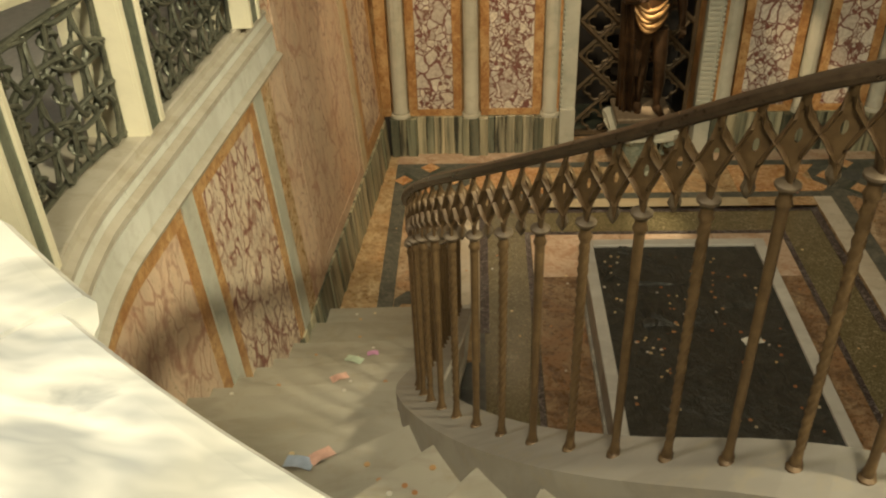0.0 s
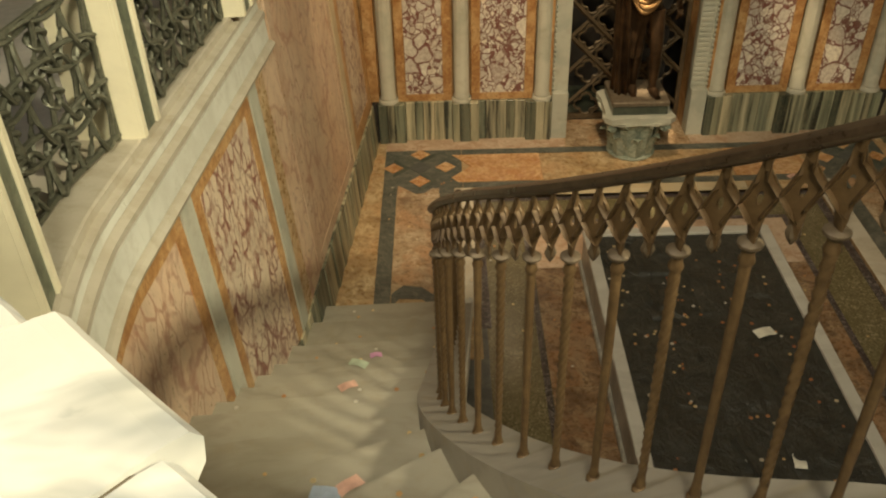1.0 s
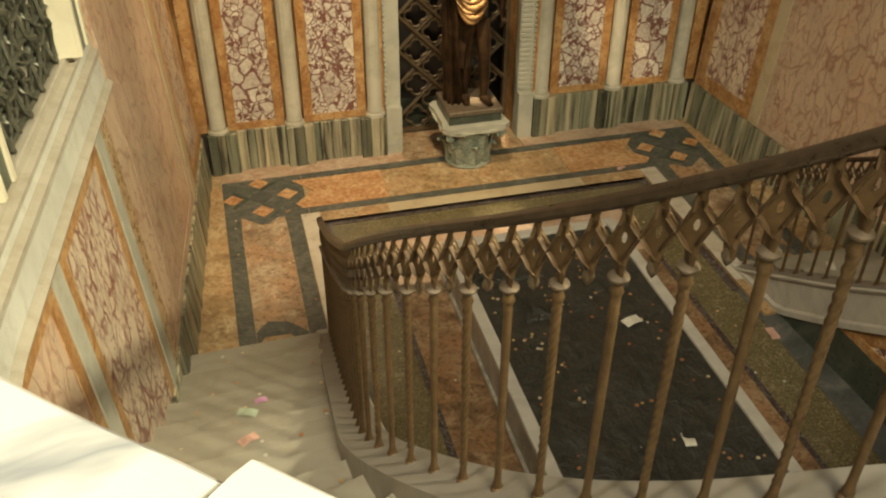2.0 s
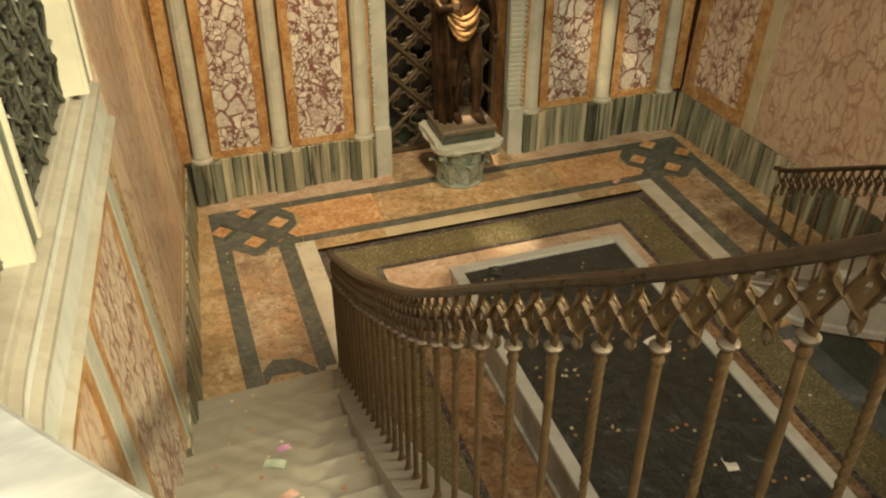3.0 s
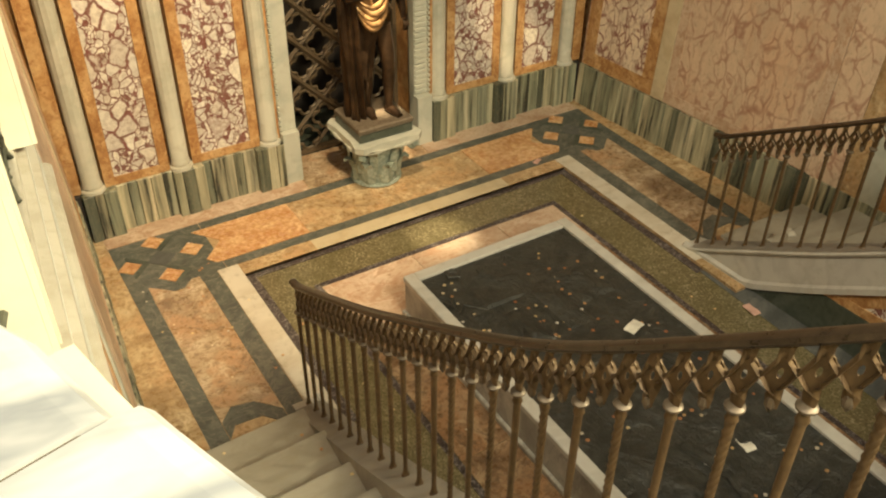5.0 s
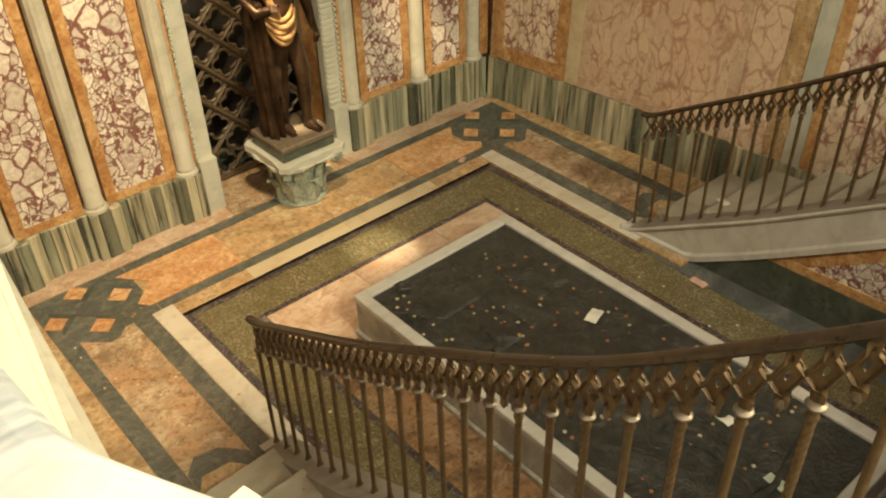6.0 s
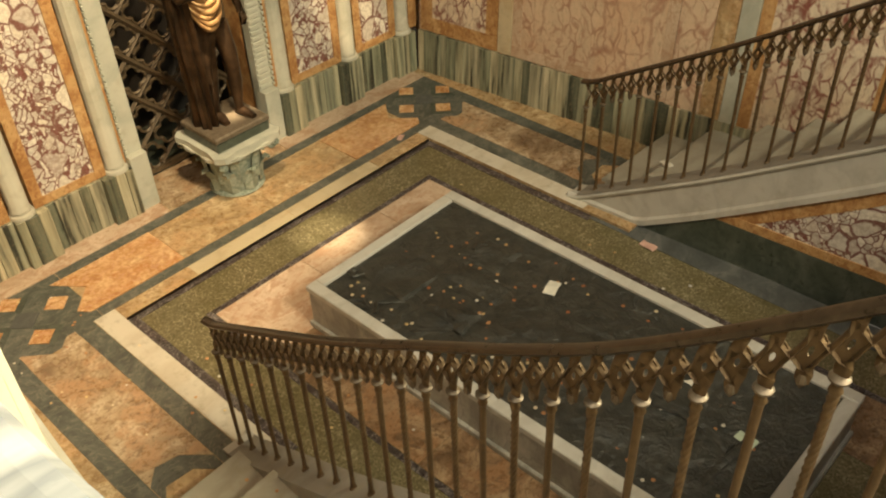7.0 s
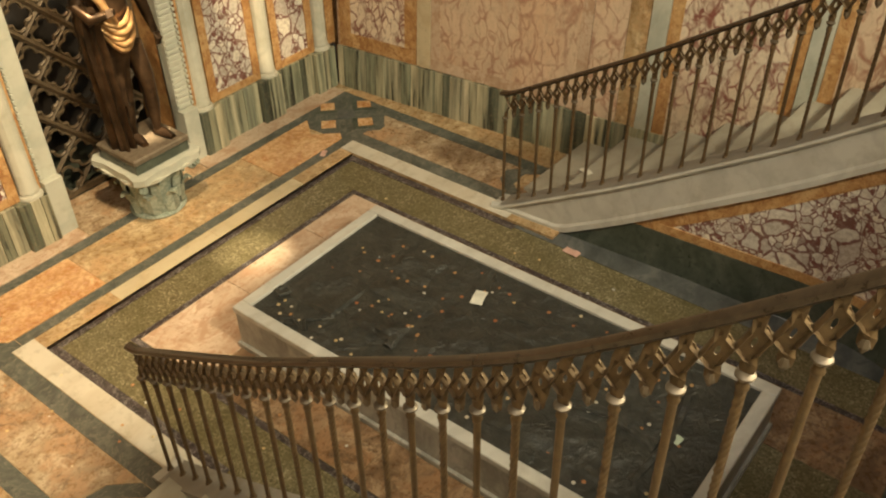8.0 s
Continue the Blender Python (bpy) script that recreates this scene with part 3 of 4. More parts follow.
COLUMNS = (0.853, 1.640, 2.358)
for side in (-1, 1):
    # striped plinth, proud under each colonnette
    x, k = 0.76, 0
    while x < 2.46:
        wd = min(0.07 + 0.045 * ((k * 53) % 10) / 10, 2.468 - x)
        proud = 0.055 if any(abs(x + wd / 2 - c) < 0.125 for c in COLUMNS) else 0.0
        a, b = sorted((side * (x + 0.0015), side * (x + wd - 0.0015)))
        part("plinth_slab", boxed(a, b, BACK + 0.05 - proud + 0.003 * (k % 3), BACK + 0.19, 0.0, 0.425, 0.003), CIPOLLINO, back)
        x, k = x + wd, k + 1
    # near-black box standing in for the shade of the corner's open gap
    p, q = sorted((side * 2.470, side * 2.52))
    part("corner_gap", boxed(p, q, BACK + 0.035, BACK + 0.19, 0.0, 0.424), DARK, back)
    for a, b, face in ((0.945, 1.545, BRECCIA), (1.735, 2.265, BRECCIA)):
        for z0, z1 in ((0.50, 3.2),):
            w = 0.085
            for x0, x1, q0, q1, mat, d in ((a, b, 0.428, z0, AMBER, 0.075), (a, a + w, z0, z1, AMBER, 0.075), (b - w, b, z0, z1, AMBER, 0.075), (a + w, b - w, z0, z1, face, 0.083)):
                p, q = sorted((side * x0, side * x1))
                part("panel" if mat is face else "border", boxed(p + 0.001, q - 0.001, BACK + d, BACK + 0.2, q0, q1), mat, back)
    p, q = sorted((side * 0.762, side * 0.80))
    part("border", boxed(p, q, BACK + 0.075, BACK + 0.2, 0.428, 3.2), AMBER, back)
    p, q = sorted((side * 2.45, side * 2.56))
    part("border", boxed(p, q, BACK + 0.075, BACK + 0.2, 0.428, 3.2), AMBER, back)
    for c in COLUMNS:
        bm = bmesh.new()
        lathe(bm, [(0.100, 0.426), (0.100, 0.440), (0.094, 0.452), (0.080, 0.458), (0.077, 0.470), (0.082, 0.478), (0.080, 0.49), (0.076, 0.50), (0.074, 1.6), (0.066, 3.1)], 24, (side * c, BACK + 0.095))
        for v in bm.verts:
            k = round(math.atan2(v.co.y - BACK - 0.095, v.co.x - side * c) / (2 * math.pi / 24))
            if v.co.z > 0.495 and k % 2:
                v.co.x, v.co.y = side * c + (v.co.x - side * c) * 0.93, BACK + 0.095 + (v.co.y - BACK - 0.095) * 0.93
        part("colonnette", bm, SHAFT, back, "", True)
    # fluted jamb of the niche on a plain block
    p, q = sorted((side * 0.60, side * 0.755))
    part("jamb_block", boxed(p, q, BACK + 0.02, BACK + 0.2, 0.0, 0.50, 0.004), JAMB, back)
    part("jamb", boxed(p, q, BACK + 0.09, BACK + 0.2, 0.502, 3.1), JAMB, back)
    for k in range(52):
        z = 0.52 + 0.05 * k
        a, b = sorted((side * 0.735, side * 0.757))
        part("jamb_dentil", boxed(a, b, BACK + 0.062, BACK + 0.092, z, z + 0.030, 0.003), JAMB, back)
        if side > 0:
            part("jamb_leaf", boxed(0.604, 0.715, BACK + 0.075, BACK + 0.095, z, z + 0.036, 0.004), JAMB, back)

# ---- stairs ----
LANDING = 16


def step_s(n):
    """How far up the inner line the nose of step n lies; the lowest treads are the deepest."""
    if n < 4:
        return (0.08, 0.46, 0.88)[n - 1]
    low, high = 0.0, 5.0
    for _ in range(24):
        mid = (low + high) / 2
        low, high = (mid, high) if rail_z(mid) < RISE * n + 0.088 else (low, mid)
    return low


def across(s, side):
    """Inner end of a line across the stair at s, and where it meets the wall; the winders fan out."""
    y = 5.50 - s
    inner = rail_at(s, 0.085, side)
    if y > RAIL_CY:
        return inner, (BACK - y) * STRAIGHT / (BACK - RAIL_CY)
    a = (RAIL_CY - y) / RAIL_R * 1.0236
    return inner, STRAIGHT + R_WALL * (a + 0.10 * math.sin(2 * a))


for side in (-1, 1):
    st = tagged(new("staircase"), "curved flight of worn cream marble steps along the marble wall", "stairs", "twin stairs")
    for n in range(1, LANDING + 1):
        a, b = step_s(n) - 0.022, (step_s(n + 1) + 0.02 if n < LANDING else RAIL_END)
        rows = steps_between(a, b, 0.16)
        inner = [across(s, side)[0] for s in rows]
        outer = [wall_at(across(s, side)[1], (0.004 + LEAN_OUT * RISE * n) if n < LANDING else 0.47, side) for s in rows]
        bm = prism(bmesh.new(), inner + outer[::-1], RISE * n - 0.034, RISE * n)
        top = [e for e in bm.edges if all(v.co.z > RISE * n - 0.001 for v in e.verts)]
        bmesh.ops.bevel(bm, geom=top, offset=0.010, segments=2, affect="EDGES")
        rows = steps_between(a + 0.030, b, 0.16)
        inner = [across(s, side)[0] for s in rows]
        outer = [wall_at(across(s, side)[1], (0.004 + LEAN_OUT * RISE * n) if n < LANDING else 0.47, side) for s in rows]
        prism(bm, inner + outer[::-1], RISE * (n - 1) - 0.03, RISE * n - 0.0345)
        part("step", bm, STEP, st)
    # stringer with its mouldings
    top = rail_z
    foot = lambda s: max(PIT_Z, top(s) - 0.37)
    prof = [(0.100, lambda s: top(s) - 0.005), (-0.095, lambda s: top(s) - 0.005), (-0.105, lambda s: top(s) - 0.02), (-0.095, lambda s: max(PIT_Z, top(s) - 0.04)),
            (-0.070, lambda s: max(PIT_Z, top(s) - 0.055)), (-0.070, lambda s: max(PIT_Z, foot(s) + 0.07)), (-0.090, lambda s: max(PIT_Z, foot(s) + 0.05)), (-0.090, foot), (0.100, foot)]
    part("stringer", sweep(bmesh.new(), rail_at, steps_between(RAIL_START - 0.03, RAIL_END, 0.1), prof, side), STRINGER, st, "pale moulded marble stringer")
    cover = [(0.1035, lambda s: top(s) - 0.23), (0.1035, lambda s: top(s) + 0.001), (-0.092, lambda s: top(s) + 0.001), (-0.092, lambda s: top(s) - 0.0045), (0.1005, lambda s: top(s) - 0.0045), (0.1005, lambda s: top(s) - 0.23)]
    part("coping", sweep(bmesh.new(), rail_at, steps_between(RAIL_START + 0.02, RAIL_END, 0.1), cover, side), COPING, st, "grimy grey marble coping")
    part("side_wall", sweep(bmesh.new(), rail_at, steps_between(0.62, RAIL_END, 0.12), [(0.08, PIT_Z - 0.02), (-0.045, PIT_Z - 0.02), (-0.045, lambda s: foot(s) + 0.02), (0.08, lambda s: foot(s) + 0.02)], side), BRECCIA, st)
    part("band", sweep(bmesh.new(), rail_at, steps_between(0.9, RAIL_END, 0.12), [(0.0, lambda s: foot(s) - 0.13), (-0.052, lambda s: foot(s) - 0.13), (-0.052, lambda s: foot(s) + 0.01), (0.0, lambda s: foot(s) + 0.01)], side), AMBER, st)
    part("skirting", sweep(bmesh.new(), rail_at, steps_between(0.1, RAIL_END, 0.12), [(0.0, PIT_Z - 0.02), (-0.062, PIT_Z - 0.02), (-0.062, lambda s: min(0.30, foot(s) + 0.02)), (0.0, lambda s: min(0.30, foot(s) + 0.02))], side), DARKBASE, st, "dark green marble skirting")
    part("border", sweep(bmesh.new(), rail_at, steps_between(1.0, RAIL_END, 0.12), [(0.0, 0.302), (-0.056, 0.302), (-0.056, lambda s: min(0.375, foot(s) + 0.005)), (0.0, lambda s: min(0.375, foot(s) + 0.005))], side), AMBER, st)

# ---- bronze railings ----
COLLAR, RAILBASE = 0.785, 0.979


def baluster_mesh(twisted):
    bm = bmesh.new()
    lathe(bm, [(0.021, -0.006), (0.021, 0.005), (0.013, 0.013), (0.0165, 0.022), (0.0125, 0.034), (0.0115, 0.06)], 10)
    if twisted:
        rings = []
        for k in range(131):
            z = 0.058 + (COLLAR - 0.055 - 0.058) * k / 130
            r = 0.0108 + 0.0020 * k / 130
            rings.append([(r * (1.0 + 0.13 * math.cos(4 * t - k * 1.0)) * math.cos(t), r * (1.0 + 0.13 * math.cos(4 * t - k * 1.0)) * math.sin(t), z) for t in [2 * math.pi * i / 16 for i in range(16)]])
        loft(bm, rings)
    else:
        lathe(bm, [(0.0112, 0.058), (0.0122, 0.35), (0.0130, COLLAR - 0.055)], 10)
    lathe(bm, [(0.014, COLLAR - 0.056), (0.018, COLLAR - 0.045), (0.014, COLLAR - 0.034), (0.0135, COLLAR - 0.021)], 12)
    mesh_ob = part("baluster", bm, BRONZE, None, "", True)
    mesh = mesh_ob.data
    bpy.data.objects.remove(mesh_ob)
    return mesh


collar_ob = part("collar", lathe(bmesh.new(), [(0.013, COLLAR - 0.022), (0.019, COLLAR - 0.016), (0.026, COLLAR - 0.008), (0.026, COLLAR - 0.002), (0.017, COLLAR + 0.005)], 14), COLLARS, None, "", True)
COLLAR_MESH = collar_ob.data
bpy.data.objects.remove(collar_ob)
PLAIN, TWISTED = baluster_mesh(False), baluster_mesh(True)


def arm(s0, z0, ds, dz, side):
    """One ribbon of the pointed tracery, from a collar to the handrail: thin in its plane, deep across it."""
    pts, rad = [], []
    for k in range(8):
        f = k / 7
        bend = f - 0.10 * math.sin(2 * math.pi * f)
        s = s0 + ds * bend
        x, y = rail_at(s, 0.0, side)
        pts.append((x, y, rail_z(s) + z0 + dz * f))
        rad.append(0.0062 - 0.0012 * math.sin(math.pi * f))
    return tube(bmesh.new(), pts, rad, 8, False, 2.9)


def pierced_plate(s0, z0, z1, half, side):
    """The thin pointed plate between four ribbons, pierced by a small round hole."""
    shape = [(0.0, 0.0), (0.62, 0.24), (1.0, 0.5), (0.62, 0.76), (0.0, 1.0), (-0.62, 0.76), (-1.0, 0.5), (-0.62, 0.24)]
    faces, bm = {}, bmesh.new()
    for o in (-0.0025, 0.0025):
        outer, inner = [], []
        for k, (a, h) in enumerate(shape):
            t = -math.pi / 2 + k * math.pi / 4
            for ring, ds, z in ((outer, a * half, z0 + (z1 - z0) * h), (inner, 0.20 * half * math.cos(t), (z0 + z1) / 2 + 0.016 * math.sin(t))):
                x, y = rail_at(s0 + ds, o, side)
                ring.append(bm.verts.new((x, y, rail_z(s0 + ds) + z)))
        faces[o] = outer, inner
        for k in range(8):
            j = (k + 1) % 8
            bm.faces.new((outer[k], outer[j], inner[j], inner[k]))
    for which in (0, 1):
        a, b = (faces[o][which] for o in (-0.0025, 0.0025))
        for k in range(8):
            j = (k + 1) % 8
            bm.faces.new((a[k], a[j], b[j], b[k]))
    return bm


def baluster_places():
    """Close on the straight flight, a little wider round the bend."""
    return [-0.085 + 0.1435 * k for k in range(20)] + [2.785 + 0.148 * k for k in range(17)]


for side in (-1, 1):
    rail = tagged(new("stair_railing"), "brown bronze stair railing with pierced pointed tracery under its handrail", "railing", "stair railings")
    prof = [(0.021, 0.0), (0.025, 0.012), (0.019, 0.025), (0.0, 0.031), (-0.019, 0.025), (-0.025, 0.012), (-0.021, 0.0), (-0.010, -0.008), (0.010, -0.008)]
    us = steps_between(RAIL_START - 0.02, RAIL_END, 0.07)
    part("handrail", sweep(bmesh.new(), rail_at, us, [(o, (lambda z: lambda s: rail_z(s) + RAILBASE + z)(z)) for o, z in prof], side), RAILTOP, rail, "dark polished bronze handrail", True)
    places = baluster_places()
    for k, s in enumerate(places):
        gap = places[k + 1] - s if k + 1 < len(places) else 0.148
        x, y = rail_at(s, 0.0, side)
        share("baluster", TWISTED if k % 2 else PLAIN, rail, Matrix.Translation((x, y, rail_z(s))))
        share("collar", COLLAR_MESH, rail, Matrix.Translation((x, y, rail_z(s))))
        for sign in (-1, 1):
            if k or sign > 0:
                part("ribbon", arm(s, COLLAR + 0.004, sign * gap * 0.52, RAILBASE - COLLAR, side), BRONZE, rail, "", True)
            part("ribbon", arm(s + gap / 2, COLLAR + 0.004, sign * gap * 0.52, RAILBASE - COLLAR, side), BRONZE, rail, "", True)
        for at in ([s] if k else []) + [s + gap / 2]:
            part("plate", pierced_plate(at, COLLAR + 0.03, RAILBASE - 0.02, gap * 0.235, side), BRONZE, rail)
        x, y = rail_at(s + gap / 2, 0.0, side)
        z = rail_z(s + gap / 2) + COLLAR
        part("pendant", lathe(bmesh.new(), [(0.002, z - 0.020), (0.011, z - 0.006), (0.016, z + 0.006), (0.010, z + 0.026)], 8, (x, y)), COLLARS, rail, "", True)

# ---- tomb ----
TX, TY0, TY1, TZ = 0.735, 2.90, 6.09, 0.335
tomb = thing("tomb", "low marble tomb with a black bronze slab in a white frame", "tomb")
part("base", boxed(-TX + 0.012, TX - 0.012, TY0 + 0.012, TY1 - 0.012, PIT_Z, TZ - 0.045), GREYVEIN, tomb, "grey veined marble sides")
part("foot_moulding", boxed(-TX - 0.01, TX + 0.01, TY0 - 0.01, TY1 + 0.01, PIT_Z, PIT_Z + 0.05, 0.008), GREYVEIN, tomb)
FW = 0.088
for x0, x1, y0, y1 in ((-TX, -TX + FW, TY0, TY1), (TX - FW, TX, TY0, TY1), (-TX + FW + 0.001, TX - FW - 0.001, TY0, TY0 + FW), (-TX + FW + 0.001, TX - FW - 0.001, TY1 - FW, TY1)):
    part("frame", boxed(x0, x1, y0, y1, TZ - 0.05, TZ, 0.006), STRINGER, tomb, "white marble edge")
slab = part("slab", boxed(-TX + FW, TX - FW, TY0 + FW, TY1 - FW, TZ - 0.06, TZ - 0.022), SLAB, tomb, "black bronze slab in low relief")
rng = random.Random(4)
SZ = TZ - 0.022


def ridge(points, r, flat=1.6):
    part("relief", tube(bmesh.new(), [(x, y, SZ + z) for x, y, z in points], r * 1.45, 8, False, flat), SLAB, slab, "", True)


def drapery(x0, x1, y0, y1, height, edge, seed, folds):
    """A sheet of cast cloth lying on the slab, rumpled and ending in a clean lip on its lower sides."""
    bm = bmesh.new()
    n, m = 26, 30
    grid = []
    for i in range(n + 1):
        row = []
        for j in range(m + 1):
            u, v = i / n, j / m
            x, y = x0 + (x1 - x0) * u, y0 + (y1 - y0) * v
            z = height * (0.65 + 0.35 * math.sin(folds[0] * u + folds[1] * v + seed) * math.sin(2.3 * v + seed))
            z *= min(1.0, u / edge, (1 - u) / 0.5, v / edge, (1 - v) / 0.35)
            row.append(bm.verts.new((x, y, SZ - 0.004 + max(z, 0.0) + (0.004 if z > 0.002 else 0.0))))
        grid.append(row)
    for i in range(n):
        for j in range(m):
            bm.faces.new((grid[i][j], grid[i + 1][j], grid[i + 1][j + 1], grid[i][j + 1]))
    part("relief", bm, SLAB, slab, "", True)


drapery(-0.41, 0.02, 5.485, 5.98, 0.034, 0.03, 0.4, (5.0, 7.0))
drapery(-0.36, -0.16, 5.00, 5.40, 0.062, 0.22, 1.1, (3.0, 2.0))
drapery(-0.04, 0.16, 5.02, 5.52, 0.050, 0.32, 2.0, (2.0, 4.0))
drapery(0.20, 0.52, 5.20, 5.60, 0.028, 0.2, 0.8, (8.0, 5.0))
drapery(-0.30, 0.22, 4.10, 4.95, 0.032, 0.2, 3.1, (9.0, 6.0))
drapery(0.15, 0.50, 3.55, 4.60, 0.028, 0.16, 2.2, (7.0, 9.0))
drapery(-0.52, -0.12, 3.20, 4.20, 0.028, 0.2, 0.2, (8.0, 8.0))
ridge([(-0.425, 6.00, 0), (-0.44, 5.93, 0.010), (-0.39, 5.90, 0.012), (-0.35, 5.95, 0.006), (-0.40, 6.00, 0.0)], 0.010)
ridge([(-0.60, 5.78, 0), (-0.56, 5.70, 0.006), (-0.60, 5.62, 0.006), (-0.62, 5.70, 0.0)], 0.008)
ridge([(-0.22, 5.88, 0.016), (-0.24, 5.82, 0.022), (-0.20, 5.78, 0.016)], 0.012)
ridge([(-0.394, 5.02, 0.0), (-0.33, 5.02, 0.018), (-0.30, 5.06, 0.0)], 0.020, 1.3)
ridge([(0.30, 5.48, 0.008), (0.36, 5.50, 0.016), (0.41, 5.46, 0.008)], 0.012)
ridge([(0.31, 4.56, 0.0), (0.32, 4.45, 0.008), (0.32, 4.34, 0.0)], 0.009)
ridge([(-0.40, 5.50, 0.0), (-0.52, 5.62, 0.006), (-0.60, 5.55, 0.0)], 0.007)
ridge([(-0.1, 3.9, 0.0), (-0.04, 3.6, 0.012), (-0.10, 3.3, 0.0)], 0.016)
ridge([(-0.4, 3.3, 0), (0.0, 3.25, 0.004), (0.35, 3.32, 0)], 0.012)

# ---- statue on its capital ----
PX, PY = 0.0, 7.90
capital = thing("capital_pedestal", "weathered green stone leaf capital used as a statue's pedestal", "pedestal", place=(PX, PY, 0))
bm = lathe(bmesh.new(), [(0.225, 0.0), (0.235, 0.012), (0.225, 0.03), (0.205, 0.035), (0.205, 0.09), (0.200, 0.2), (0.215, 0.31), (0.26, 0.41), (0.27, 0.42)], 24)
part("bell", bm, VERDIGRIS, capital, "", True)
leaf_profile = [(0.205, 0.03, 0.055), (0.212, 0.12, 0.070), (0.222, 0.20, 0.066), (0.255, 0.255, 0.048), (0.285, 0.262, 0.030), (0.292, 0.240, 0.014)]
for row, (n, z0, grow, turn) in enumerate(((8, 0.0, 1.0, 0.0), (8, 0.10, 1.18, math.pi / 8))):
    for k in range(n):
        a = 2 * math.pi * k / n + turn
        rings = []
        for r, z, w in leaf_profile:
            z = z0 + z * grow
            out = Vector((math.cos(a), math.sin(a), 0))
            sidev = Vector((-math.sin(a), math.cos(a), 0))
            c = out * (r + 0.012 * row) + Vector((0, 0, z))
            rings.append([c - sidev * w, c - sidev * w * 0.4 + out * 0.014, c + out * 0.024, c + sidev * w * 0.4 + out * 0.014, c + sidev * w, c - out * 0.012])
        part("leaf", loft(bmesh.new(), rings), VERDIGRIS, capital)
ab = []
for k in range(4):
    a0 = math.pi / 4 + k * math.pi / 2
    for d, r in ((-0.10, 0.425), (0.10, 0.425), (0.35, 0.335), (math.pi / 4, 0.305), (math.pi / 2 - 0.35, 0.335)):
        ab.append((r * math.cos(a0 + d), r * math.sin(a0 + d)))
bm = prism(bmesh.new(), ab, 0.425, 0.50)
bmesh.ops.bevel(bm, geom=[e for e in bm.edges if abs(e.verts[0].co.z - e.verts[1].co.z) < 0.001 and e.verts[0].co.z < 0.45], offset=0.025, segments=2, affect="EDGES")
part("abacus", bm, JAMB, capital, "pale worn stone abacus")
for k in range(4):
    a = math.pi / 4 + k * math.pi / 2
    pts = []
    for j in range(15):
        t = j / 14 * 2.6 * math.pi
        r = 0.050 * (1 - 0.75 * j / 14)
        q = 0.345 + r * math.cos(t)
        pts.append((q * math.cos(a), q * math.sin(a), 0.375 + r * math.sin(t)))
    part("volute", tube(bmesh.new(), pts, 0.018, 6, False, 1.5), VERDIGRIS, capital)

plinth = thing("statue_plinth", "dark green marble block with a dusty bronze base on the capital", "plinth", place=(PX, PY, 0.50))
part("block", boxed(-0.255, 0.255, -0.235, 0.235, 0.002, 0.085, 0.006), DARKBASE, plinth)
part("bronze_base", boxed(-0.265, 0.265, -0.245, 0.245, 0.085, 0.135, 0.010), bronze("dusty_bronze", (0.13, 0.10, 0.065), (0.30, 0.24, 0.165), 0.6, 0.5), plinth, "dusty brown bronze base")


